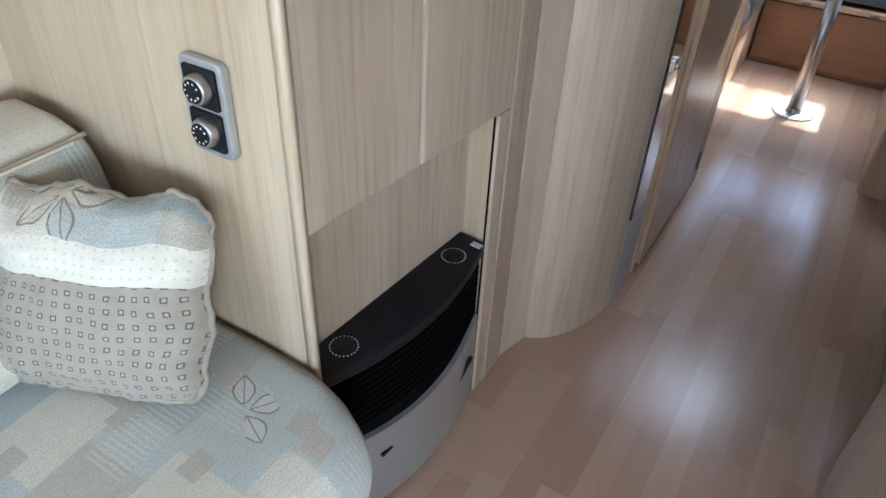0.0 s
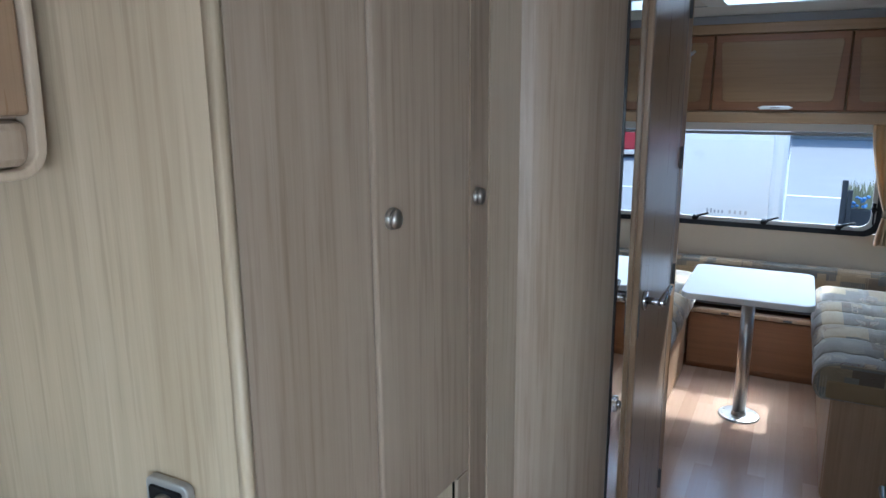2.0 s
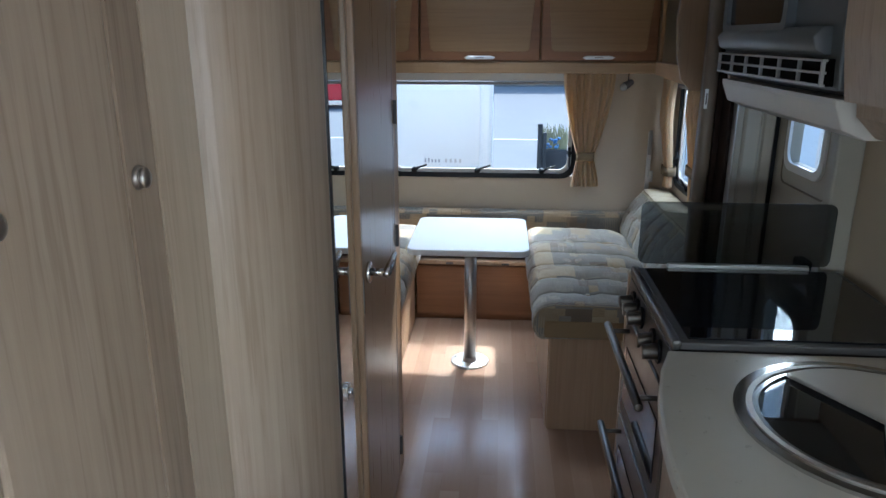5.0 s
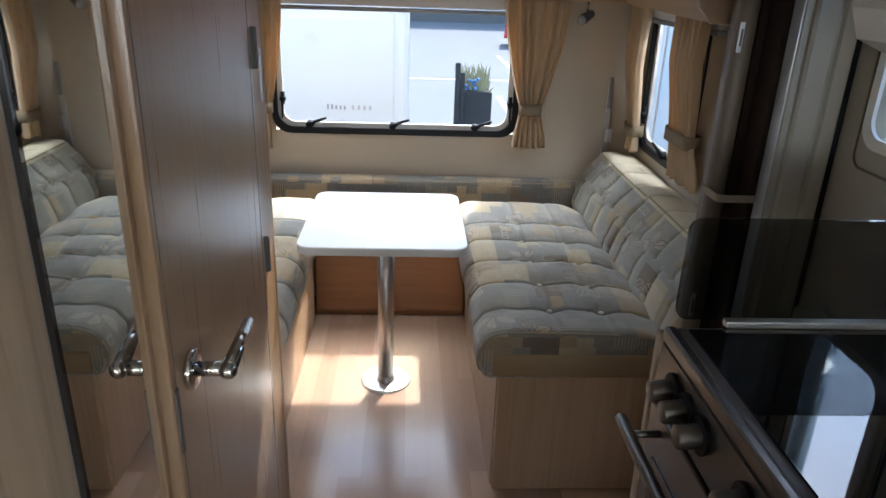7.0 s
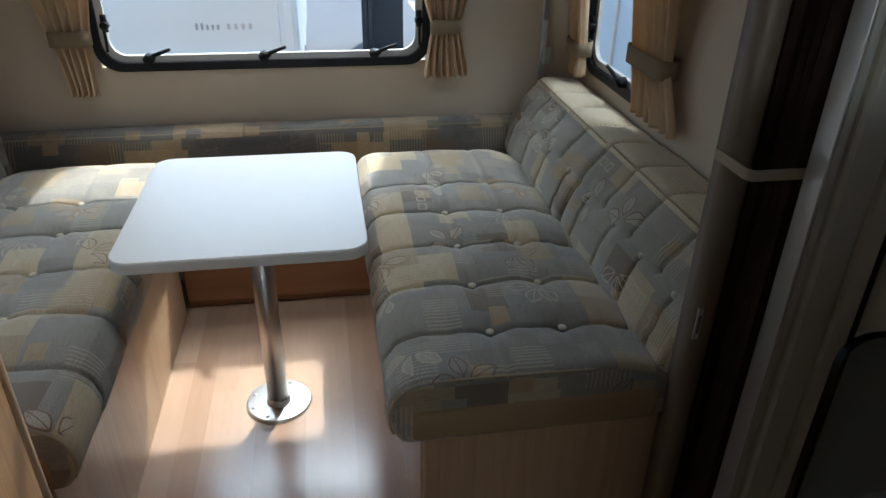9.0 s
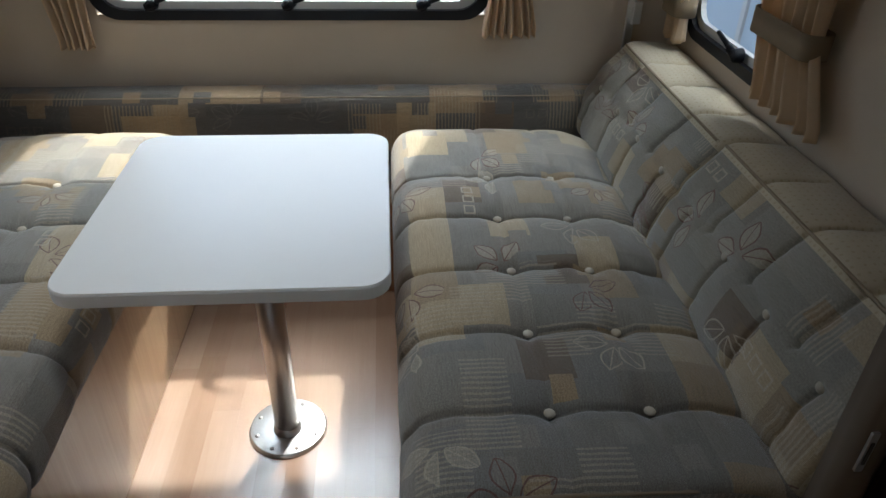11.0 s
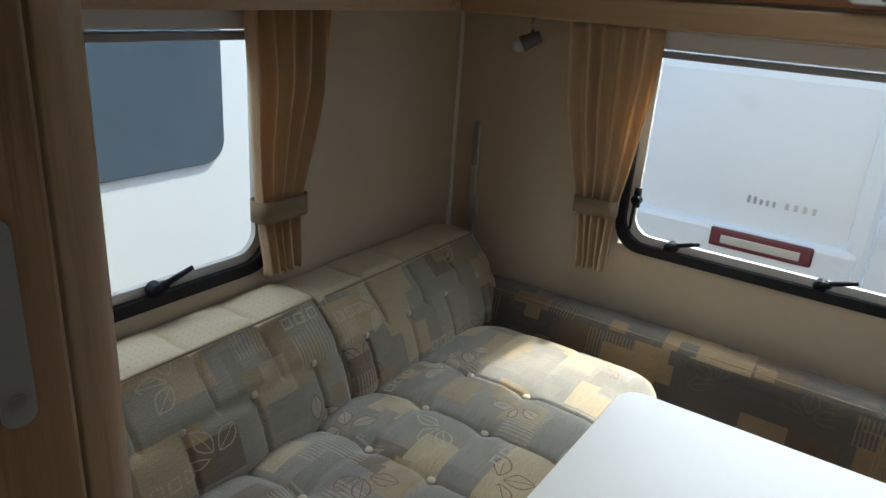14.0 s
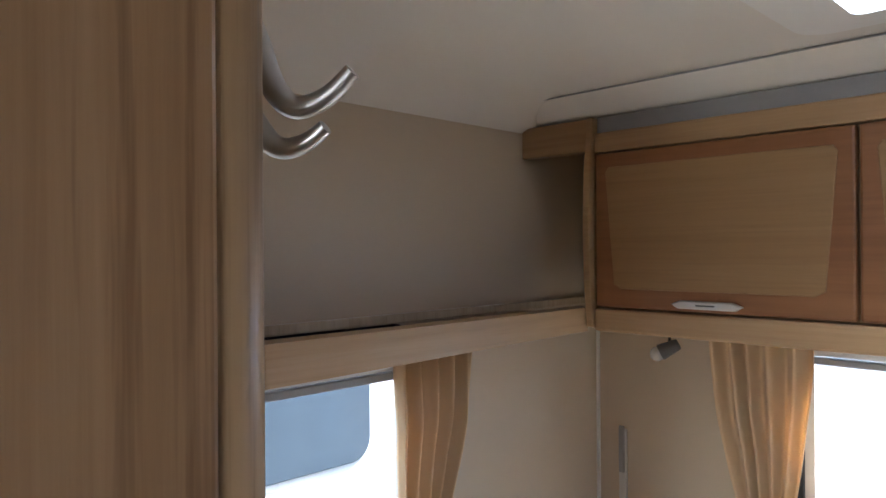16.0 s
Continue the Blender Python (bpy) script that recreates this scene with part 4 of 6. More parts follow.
    for r in (rows[0], rows[-1]):
        f = bm.faces.new(r)
        for lp in f.loops:
            lp[uv].uv = (lp.vert.co.x, lp.vert.co.z)
    ob = part(name, bm, material, parent, label, True)
    return ob, line, arcs, norm


def piping(name, pts, r, parent, material=None, radii=None):
    cu = bpy.data.curves.new(name, "CURVE")
    cu.dimensions, cu.bevel_depth, cu.bevel_resolution = "3D", r, 2
    sp = cu.splines.new("POLY")
    sp.points.add(len(pts) - 1)
    for q, p in zip(sp.points, pts):
        q.co = (*p, 1)
    if radii:
        cu.use_fill_caps, cu.bevel_resolution = True, 4
        for q, v in zip(sp.points, radii):
            q.radius = v
    tmp = new("tmp", cu)
    me = bpy.data.meshes.new_from_object(tmp.evaluated_get(bpy.context.evaluated_depsgraph_get()))
    bpy.data.objects.remove(tmp)
    me.materials.clear()
    me.materials.append(PIPING if material is None else material)
    for p in me.polygons:
        p.use_smooth = True
    me.name = name
    ob = new(name, me)
    if parent is not None:
        ob.parent = parent
        if parent.parent is None:
            ob.matrix_parent_inverse = Matrix.Translation(-parent.location)
    return ob


SEAMS = [3.385, 3.56, 3.738, 3.925, 4.105]


def on_profile(line, arcs, norm, s, lift):
    k = min(range(len(arcs)), key=lambda j: abs(arcs[j] - s))
    return line[k] + norm[k] * lift


def seat(side):
    """One long side seat: base box, seat cushion and two back cushions. side: +1 beside the door, -1 beside the washroom."""
    cx = 0.435

    def X(d):
        return cx + side * d

    y0, y1 = (3.235, 4.412) if side > 0 else (3.215, 4.412)
    base = thing("bench_seat", (X(0.7), 3.9, 0), "beech-effect bench base under the long seat cushion", "bench", "rear bench bases")
    wall_x = XR if side > 0 else XL
    xs = sorted((X(0.325), X(0.343)))
    part("front_panel", box(*xs, 3.30 if side > 0 else 3.25, 4.36, 0, 0.395, 0.003), BEECH, base, "upright beech-effect front board")
    xs = sorted((X(0.330), wall_x + (-0.21 if side > 0 else 0.002)))
    part("end_panel", box(*xs, 3.282 if side > 0 else 3.232, 3.30 if side > 0 else 3.25, 0, 0.40, 0.003), BEECH, base, "beech-effect end board")
    xs = sorted((X(0.335), wall_x))
    part("top_board", box(*xs, 3.285 if side > 0 else 3.235, YB, 0.395, 0.41), OAK_Y, base)
    # seat cushion, walked from the wall over the top and down the rolled front
    a = abs(wall_x - cx) - 0.012
    prof = [(a, 0.43), (a, 0.455), (a - 0.03, 0.47), (0.82, 0.475), (0.765, 0.515), (0.70, 0.536), (0.60, 0.541), (0.42, 0.545), (0.325, 0.544), (0.285, 0.530), (0.264, 0.495), (0.260, 0.45), (0.285, 0.405), (0.345, 0.412)]
    prof = [(X(p), q) for p, q in prof]
    if side < 0:
        prof = prof[::-1]
    sc = thing("seat_cushion", (X(0.6), 3.9, 0.41), "long tufted seat cushion in grey and beige patchwork cloth", "cushion", "rear seat cushions")
    _, line, arcs, norm = cushion("cover", prof, y0, y1, SEAMS, [], PATCH, sc, 0.0125, 0.008, (), 0.008, dips=[(e, X(d), 0.54) for e in SEAMS for d in (0.475, 0.625)], tail=(0.13, 0.05))
    up = [n if n.y > 0 else -n for n in norm]
    for e in SEAMS:
        for d in (0.475, 0.625):
            k = min(range(len(line)), key=lambda j: abs(line[j].x - X(d)) + (10 if line[j].y < 0.5 else 0))
            p = line[k] + up[k] * -0.004
            part("button", ball((p.x, e, p.y - 0.003), 0.0090, (1, 1, 0.55), None, 10), BUTTON, sc, "", True)
    loop = [(p.x, y0 + 0.004, p.y + 0.001) for p in line if 0.43 < p.y]
    piping("piping", loop, 0.0030, sc)
    xs = sorted((X(0.30), X(a - 0.25)))
    part("end_band", box(*xs, y0 - 0.006, y0 + 0.012, 0.415, 0.487, 0.012), BAND_CLOTH, sc, "ochre cloth end band", True)
    # back cushions: leaning front, flat dotted top
    cuts = [(y0 + 0.01, 3.86), (3.87, 4.50)]
    for n, (b0, b1) in enumerate(cuts):
        bc = thing("back_cushion", (X(0.9), (b0 + b1) / 2, 0.53), "tufted backrest cushion in grey patchwork with a dotted beige top", "cushion", "rear back cushions")
        zt = 0.725 if n else 0.732
        face = [(0.775, 0.492), (0.768, 0.505), (0.772, 0.535), (0.795, 0.60), (0.830, 0.66), (0.878, zt - 0.02), (0.885, zt - 0.005), (0.90, zt)]
        face = [(X(p), q) for p, q in [(a - 0.01, 0.495)] + face + [(a, zt - 0.004)]]
        if side < 0:
            face = face[::-1]
        step = (b1 - b0) / 4
        sm = [b0 + step * k for k in (1, 2, 3)]
        low_sm = [b0 + step * (k + 0.5) for k in range(4)]
        cv, line2, arcs2, norm2 = cushion("cover", face[::-1], b0, b1, sm, [], PATCH_BACK, bc, 0.012, 0.008, (), 0.009, cross_z=(0.632,), lower=low_sm, split=0.632)
        # the top face takes the dotted cloth
        cv.data.materials.append(BEIGE_DOT)
        for j, p in enumerate(cv.data.polygons):
            k = j % len(line2)
            if k < len(line2) - 1 and line2[k].y > zt - 0.012 and abs(line2[k].x - cx) > 0.886:
                p.material_index = 1
        for k, e in enumerate(sorted(sm + low_sm)[::2]):
            z = 0.632
            q = X(0.815)
            part("button", ball((q - side * 0.001, e, z), 0.0085, (0.6, 1, 1), None, 10), BUTTON, bc, "", True)
        piping("piping", [(X(0.884), b0 + 0.012 + (b1 - b0 - 0.024) * k / 40, zt + 0.002) for k in range(41)], 0.003, bc)


seat(1)
seat(-1)

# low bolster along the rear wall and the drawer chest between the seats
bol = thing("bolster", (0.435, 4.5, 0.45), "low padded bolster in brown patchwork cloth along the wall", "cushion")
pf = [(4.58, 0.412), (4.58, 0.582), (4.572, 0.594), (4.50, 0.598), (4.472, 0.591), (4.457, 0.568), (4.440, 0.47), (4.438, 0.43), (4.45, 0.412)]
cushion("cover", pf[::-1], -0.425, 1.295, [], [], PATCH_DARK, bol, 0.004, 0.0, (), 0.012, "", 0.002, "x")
piping("piping", [(-0.40 + 1.67 * k / 60, 4.470, 0.594) for k in range(61)], 0.0015, bol)
chest = thing("drawer_chest", (0.435, 4.45, 0), "low alder-fronted drawer between the rear seats", "drawer")
part("body", box(0.112, 0.758, 4.40, YB, 0, 0.335, 0.003), CHERRY, chest)
part("front", box(0.116, 0.754, 4.382, 4.401, 0.03, 0.318, 0.004), CHERRY, chest, "warm alder drawer front")
part("top_rail", box(0.112, 0.758, 4.375, 4.42, 0.322, 0.345, 0.004), BEECH, chest, "pale beech rail")
for x in (0.30, 0.60):
    part("catch", box(x - 0.02, x + 0.02, 4.370, 4.377, 0.326, 0.336, 0.002), DARK_TRIM, chest, "small dark catch")
part("slat_frame", box(0.112, 0.758, 4.43, YB - 0.005, 0.36, 0.39, 0.004), DARK_TRIM, chest, "dark pull-out slat frame")

# table
tb = thing("pedestal_table", (0.432, 3.86, 0), "white laminate table on one steel pedestal leg fixed to the floor", "table")
part("tabletop", prism(rounded(0.178, 0.688, 3.535, 4.088, 0.045, 8), "z", 0.634, 0.6585, 0.003), TABLE_EDGE, tb, "pale edging of the table")
part("surface", prism(rounded(0.1795, 0.6865, 3.5365, 4.0865, 0.044, 8), "z", 0.6575, 0.6605, 0.001), TABLE_WHITE, tb, "white laminate surface")
part("leg", tube((0.434, 3.862, 0.01), (0.434, 3.862, 0.634), 0.0285, None, None, 32), STEEL, tb, "brushed steel leg", True)
fl_ = part("flange", tube((0.434, 3.868, 0.0), (0.434, 3.868, 0.010), 0.092, 0.088, None, 40, 0.002), ALU, tb, "round chrome floor flange", True)
for k in range(8):
    a = radians(22 + 45 * k)
    part("screw", ball((0.434 + 0.074 * math.cos(a), 3.868 + 0.074 * math.sin(a), 0.010), 0.0055, (1, 1, 0.5), None, 10), STEEL, fl_, "", True)
part("collar", tube((0.434, 3.862, 0.008), (0.434, 3.862, 0.03), 0.034, 0.030, None, 28, 0.002), STEEL, tb, "", True)

# ---- rear lockers ----
YL = 4.25
lk = thing("rear_locker", (0.435, 4.4, 1.33), "long overhead locker of oak and alder with three framed doors", "locker")
part("body", box(-0.385, 1.285, YL + 0.025, YB - 0.002, 1.345, 1.80, 0.003), OAK_X, lk)
part("lower_rail", box(-0.385, 1.285, YL - 0.006, YL + 0.05, 1.335, 1.388, 0.006), OAK_X, lk, "rounded oak lower rail")
part("upper_rail", box(-0.385, 1.285, YL - 0.004, YL + 0.03, 1.748, 1.795, 0.004), OAK_X, lk, "oak upper rail")
part("gap_strip", box(-0.385, 1.285, YL + 0.012, YL + 0.05, 1.795, 1.834), GREY_TRIM, lk, "dark grey strip under the ceiling")
side_pts = [(YL + 0.03, 1.335), (YL - 0.012, 1.345), (YL - 0.024, 1.45), (YL - 0.028, 1.57), (YL - 0.022, 1.70), (YL - 0.006, 1.832), (YL + 0.05, 1.832), (YB - 0.002, 1.832), (YB - 0.002, 1.335)]
part("end_panel", prism(side_pts, "x", -0.402, -0.385, 0.002), OAK_X, lk, "bowed oak end panel")
part("end_panel", prism(side_pts, "x", 1.285, 1.302, 0.002), OAK_X, lk, "bowed oak end panel")
for a, b in ((-0.378, 0.160), (0.166, 0.734), (0.740, 1.278)):
    d = part("door", box(a, b, YL - 0.010, YL + 0.014, 1.393, 1.745, 0.005), CHERRY, lk, "alder door frame")
    w = 0.022
    pts = [(a + 0.045 + w, 1.435), (b - 0.045 - w, 1.435), (b - 0.036 - w * 0.6, 1.445), (b - 0.028, 1.70), (b - 0.036, 1.712), (a + 0.036, 1.712), (a + 0.028, 1.70), (a + 0.036 + w * 0.6, 1.445)]
    part("door_panel", prism(pts, "y", YL - 0.0125, YL - 0.008, 0.002), MAPLE, d, "maple inset panel with tapered sides")
    m = (a + b) / 2
    bm = prism([(m - 0.075, 1.409), (m - 0.06, 1.400), (m + 0.06, 1.400), (m + 0.075, 1.409), (m + 0.055, 1.417), (m - 0.055, 1.417)], "y", YL - 0.028, YL - 0.017, 0.003)
    tube((m - 0.05, YL - 0.02, 1.409), (m - 0.05, YL - 0.008, 1.409), 0.004, None, bm, 8)
    tube((m + 0.05, YL - 0.02, 1.409), (m + 0.05, YL - 0.008, 1.409), 0.004, None, bm, 8)
    hd = part("handle", bm, ALU, d, "long silver bar handle")
    part("handle_slot", box(m - 0.02, m + 0.02, YL - 0.0285, YL - 0.0275, 1.4065, 1.410), DARK_TRIM, hd, "dark slot in the handle")
setting("bulkhead_trim", box(XL, -0.402, YL - 0.002, YL + 0.035, 1.755, 1.832, 0.004), OAK_X, "oak trim joining the locker to the side wall")
setting("bulkhead_trim", box(1.302, XR, YL - 0.002, YL + 0.035, 1.755, 1.832, 0.004), OAK_X, "oak trim joining the locker to the side wall")


def side_shelf(side):
    wall_x = XL if side < 0 else XR
    fx = -0.425 if side < 0 else 1.295
    ya = 3.016 if side < 0 else 3.31
    t = thing("side_shelf", ((wall_x + fx) / 2, 3.7, 1.32), "open oak-effect wall shelf with a curved front valance", "shelf")
    xs = sorted((wall_x + (0.001 if side < 0 else -0.001), fx))
    part("shelf_board", box(*xs, ya, YL + 0.02, 1.345, 1.362, 0.002), OAK_Y, t)
    bm = bmesh.new()
    n = 24
    rows = []
    for k in range(n + 1):
        y = ya + (YL - 0.0 - ya) * k / n
        u = k / n
        drop = 0.012 * math.cos(math.pi * u)
        o = 0.012 * math.sin(math.pi * u)
        s = 1 if side < 0 else -1
        rows.append([bm.verts.new((fx + s * o, y, 1.325 - drop * 0.6)), bm.verts.new((fx + s * (o + 0.018), y, 1.325 - drop * 0.6)), bm.verts.new((fx + s * (o + 0.018), y, 1.388)), bm.verts.new((fx + s * o, y, 1.392))])
    for a, b in zip(rows, rows[1:]):
        for k in range(4):
            bm.faces.new((a[k], a[(k + 1) % 4], b[(k + 1) % 4], b[k]))
    bm.faces.new(rows[0]), bm.faces.new(rows[-1])
    part("valance", bm, OAK_Y, t, "oak front valance")
    part("wall_bead", box(*sorted((wall_x, wall_x + (0.014 if side < 0 else -0.014))), ya, YB - 0.01, 1.372, 1.392, 0.003), OAK_PALE, t, "pale oak bead along the wall")
    if side > 0:
        pts = [(1.468, 1.325), (1.20, 1.325), (1.165, 1.36), (1.145, 1.44), (1.135, 1.55), (1.145, 1.68), (1.175, 1.80), (1.20, ZC - 0.002), (1.468, ZC - 0.002)]
        part("end_panel", prism(pts, "y", 3.29, 3.308, 0.003), DOOR_WOOD, t, "bowed oak end panel")


side_shelf(-1)
side_shelf(1)

# ---- curtains ----


def curtain(axis, face, inward, top, tie, bottom, ztop, ztie, zbot, pleats=9, seed=0):
    """A gathered curtain drawn to one side and held by a tie band."""
    rnd = random.Random(seed)
    ph = [rnd.uniform(-0.6, 0.6) for _ in range(pleats + 2)]
    cols, rows_n = pleats * 16, 48
    bm = bmesh.new()
    grid = []
    for j in range(rows_n + 1):
        z = ztop + (zbot - ztop) * j / rows_n
        if z >= ztie:
            u = (ztop - z) / (ztop - ztie)
            e = u ** 1.6
            a, b = top[0] + (tie[0] - top[0]) * e, top[1] + (tie[1] - top[1]) * e
            amp = 0.025 * (1 - 0.3 * u)
        else:
            u = (ztie - z) / (ztie - zbot)
            e = min(1.0, u * 1.2)
            a, b = tie[0] + (bottom[0] - tie[0]) * e, tie[1] + (bottom[1] - tie[1]) * e
            amp = 0.015 + 0.006 * u
        out = 0.040 + 0.034 * min(1.0, max(0.0, (z - ztie) / 0.25))
        row = []
        for k in range(cols + 1):
            s = k / cols
            q = s * pleats
            q = max(0.0, min(pleats, q + 0.45 * math.sin(math.pi * s) * noise.noise(Vector((q * 0.55, z * 2.5, seed + 3)))))
            deep = 0.55 + 0.45 * (1 + noise.noise(Vector((q * 0.8, seed, 2.0))))
            w = math.sin(2 * math.pi * q + ph[int(q)] * 0.8 + 0.5 * noise.noise(Vector((q, z * 4, seed))))
            d = amp * (w * 0.85 * deep + 0.35 * noise.noise(Vector((q * 0.7, z * 5, seed + 9)))) + out
            p = a + (b - a) * (s + 0.012 * math.cos(2 * math.pi * q))
            v = (face + inward * d, p, z) if axis == "x" else (p, face + inward * d, z)
            row.append(bm.verts.new(v))
        grid.append(row)
    for r, s in zip(grid, grid[1:]):
        for k in range(cols):
            bm.faces.new((r[k], r[k + 1], s[k + 1], s[k]))
    mid = (top[0] + top[1]) / 2
    t = thing("curtain", (face, mid, zbot) if axis == "x" else (mid, face, zbot), "ochre lined curtain gathered in pleats and tied back", "curtain", "rear curtains")
    cl = part("cloth", bm, CURTAIN, t, "", True)
    md = cl.modifiers.new("thickness", "SOLIDIFY")
    md.thickness = 0.0015
    pad = 0.004
    o = rounded(tie[0] - pad, tie[1] + pad, face + inward * 0.040 - 0.03, face + inward * 0.040 + 0.03, 0.025)
    i = rounded(tie[0] - pad + 0.003, tie[1] + pad - 0.003, face + inward * 0.040 - 0.027, face + inward * 0.040 + 0.027, 0.023)
    if axis == "x":
        o, i = [(q, p) for p, q in o], [(q, p) for p, q in i]
    part("tie_band", ring(o, i, "z", ztie - 0.022, ztie + 0.024), BAND_DOT, t, "patterned tie-back band", True)


BAND_DOT = plain("tie_back_cloth", (0.22, 0.16, 0.095), 0.9, var=0.2, scale=60, fine=400, bump=0.3)
curtain("x", XL, 1, (3.75, 3.985), (3.795, 3.925), (3.815, 3.925), 1.325, 0.915, 0.765, 5, 3)
curtain("y", YB, -1, (-0.235, 0.005), (-0.17, -0.06), (-0.145, -0.065), 1.325, 0.875, 0.70, 5, 5)
curtain("y", YB, -1, (0.875, 1.135), (0.968, 1.055), (0.943, 1.085), 1.325, 0.892, 0.728, 6, 8)
curtain("x", XR, -1, (4.34, 4.545), (4.40, 4.51), (4.40, 4.50), 1.325, 0.84, 0.755, 6, 11)
curtain("x", XR, -1, (3.78, 4.05), (3.83, 4.04), (3.76, 4.01), 1.325, 0.92, 0.775, 6, 14)


def spot(x):
    t = thing("reading_spotlight", (x, 4.5, 1.23), "small chrome swivel reading lamp under the locker, off", "lamp", "reading lamps")
    part("base", tube((x, 4.50, 1.336), (x, 4.50, 1.326), 0.018, 0.016, None, 20, 0.002), CHROME, t, "", True)
    part("stem", tube((x, 4.50, 1.33), (x, 4.50, 1.285), 0.004, None, None, 10), CHROME, t, "", True)
    part("shade", tube((x + 0.022, 4.505, 1.285), (x - 0.018, 4.485, 1.262), 0.014, 0.021, None, 20, 0.002), DARK_TRIM, t, "dark metal shade", True)
    part("bulb", ball((x - 0.024, 4.482, 1.258), 0.019), BULB, t, "clear round bulb", True)


spot(-0.33)
spot(1.20)

for x in (-0.515, 1.352):
    t = thing("wall_bracket", (x, 4.58, 0.73), "grey upright steel bracket screwed to the rear wall", "bracket", "rear wall brackets")
    part("rail", box(x - 0.011, x + 0.011, YB - 0.012, YB - 0.0005, 0.66, 1.02, 0.002), ALU, t)
    part("slider", box(x - 0.008, x + 0.008, YB - 0.018, YB - 0.010, 0.90, 1.03, 0.002), GREY_TRIM, t, "dark slider")
    part("lock", box(x + 0.002, x + 0.026, YB - 0.020, YB - 0.010, 0.755, 0.815, 0.003), ALU, t, "metal lock tab")

# coat hook on the washroom partition
hk = thing("coat_hook", (0.19, 3.02, 1.6), "satin metal double coat hook on the oak partition", "hook")
part("back_plate", prism(rounded(0.168, 0.198, 1.575, 1.672, 0.014), "y", 3.016, 3.026, 0.003), STEEL, hk, "", True)


def prong(pts, radii):
    """A tapering bent prong, smoothed through a few points."""
    p, r = [Vector(q) for q in pts], list(radii)
    for _ in range(3):
        n, m = [p[0]], [r[0]]
        for k in range(len(p) - 1):
            n += [p[k].lerp(p[k + 1], 0.25), p[k].lerp(p[k + 1], 0.75)]
            m += [r[k] * 0.75 + r[k + 1] * 0.25, r[k] * 0.25 + r[k + 1] * 0.75]
        p, r = n + [p[-1]], m + [r[-1]]
    piping("prong", [tuple(q) for q in p], 1.0, hk, STEEL, r + [])


prong([(0.190, 3.030, 1.660), (0.194, 3.040, 1.640), (0.198, 3.046, 1.617), (0.203, 3.054, 1.604), (0.210, 3.061, 1.603), (0.221, 3.069, 1.609), (0.232, 3.075, 1.621)], [0.0085, 0.008, 0.0072, 0.0066, 0.006, 0.0054, 0.0046])
prong([(0.188, 3.030, 1.612), (0.192, 3.040, 1.596), (0.197, 3.047, 1.584), (0.203, 3.053, 1.581), (0.212, 3.060, 1.584), (0.222, 3.065, 1.592)], [0.0078, 0.007, 0.0064, 0.0056, 0.005, 0.0042])

# ---- roof fittings ----
rl = thing("rooflight", (0.44, 3.83, 1.83), "white framed roof vent with a bright translucent dome", "rooflight")
part("frame", ring(rounded(ROOF[0] - 0.075, ROOF[1] + 0.075, ROOF[2] - 0.06, ROOF[3] + 0.055, 0.05), rounded(ROOF[0] + 0.01, ROOF[1] - 0.01, ROOF[2] + 0.01, ROOF[3] - 0.01, 0.02), "z", ZC - 0.022, ZC + 0.03), WHITE_PLASTIC, rl)
part("cross_bar", box(ROOF[0], ROOF[1], 3.78 - 0.008, 3.78 + 0.008, ZC + 0.0, ZC + 0.012), GREY_TRIM, rl, "grey blind bar")
hv = thing("roof_vent", (0.65, 2.15, 1.82), "white roof vent frame with a beige pleated blind drawn shut", "roof vent")
part("frame", ring(rounded(HATCH[0] - 0.06, HATCH[1] + 0.10, HATCH[2] - 0.055, HATCH[3] + 0.06, 0.03), rounded(HATCH[0], HATCH[1], HATCH[2], HATCH[3], 0.015), "z", ZC - 0.026, ZC + 0.02), PALE_TRIM, hv)
part("blind", box(HATCH[0], HATCH[1], HATCH[2], HATCH[3], ZC + 0.004, ZC + 0.010), BLIND, hv, "beige blind cloth")
part("grip_bar", box(HATCH[0] + 0.01, HATCH[1] - 0.01, HATCH[3] - 0.05, HATCH[3] - 0.02, ZC - 0.016, ZC + 0.002, 0.004), PALE_TRIM, hv, "grey grip bar")
for k in range(9):
    part("vent_slot", box(HATCH[0] + 0.02 + k * 0.042, HATCH[0] + 0.052 + k * 0.042, HATCH[3] - 0.012, HATCH[3] - 0.002, ZC - 0.0285, ZC - 0.026), DARK_TRIM, hv, "dark vent slot")
part("roller_end", tube((HATCH[0] - 0.035, HATCH[2] + 0.06, ZC - 0.03), (HATCH[0] - 0.035, HATCH[3] - 0.02, ZC - 0.03), 0.016, None, None, 14, 0.003), PALE_TRIM, hv, "", True)
setting("ceiling_track", box(0.232, 1.42, 3.195, 3.225, ZC - 0.016, ZC - 0.001, 0.003), GREY_TRIM, "dark ceiling track of the folding partition")

# ---- entrance side ----
fp = thing("folding_partition", (1.36, 3.2, 0), "brown pleated folding partition stowed against the wall with a strap", "folding door")
for k in range(5):
    y = 3.153 + k * 0.0195
    bm = prism([(1.286, y), (1.292, y + 0.0095), (1.388, y + 0.0095), (1.396, y), (1.388, y - 0.009), (1.292, y - 0.009)], "z", 0.02, 1.82, 0.004)
    part("pleat", bm, BROWN, fp, "dark brown pleat")
lead = [(1.220, 3.212), (1.224, 3.202), (1.236, 3.197), (1.252, 3.197), (1.262, 3.203), (1.265, 3.214), (1.265, 3.242), (1.220, 3.242)]
part("lead_post", prism(lead, "z", 0.0, 1.855, 0.002), JAMB_GREY, fp, "rounded taupe metal lead post", True)
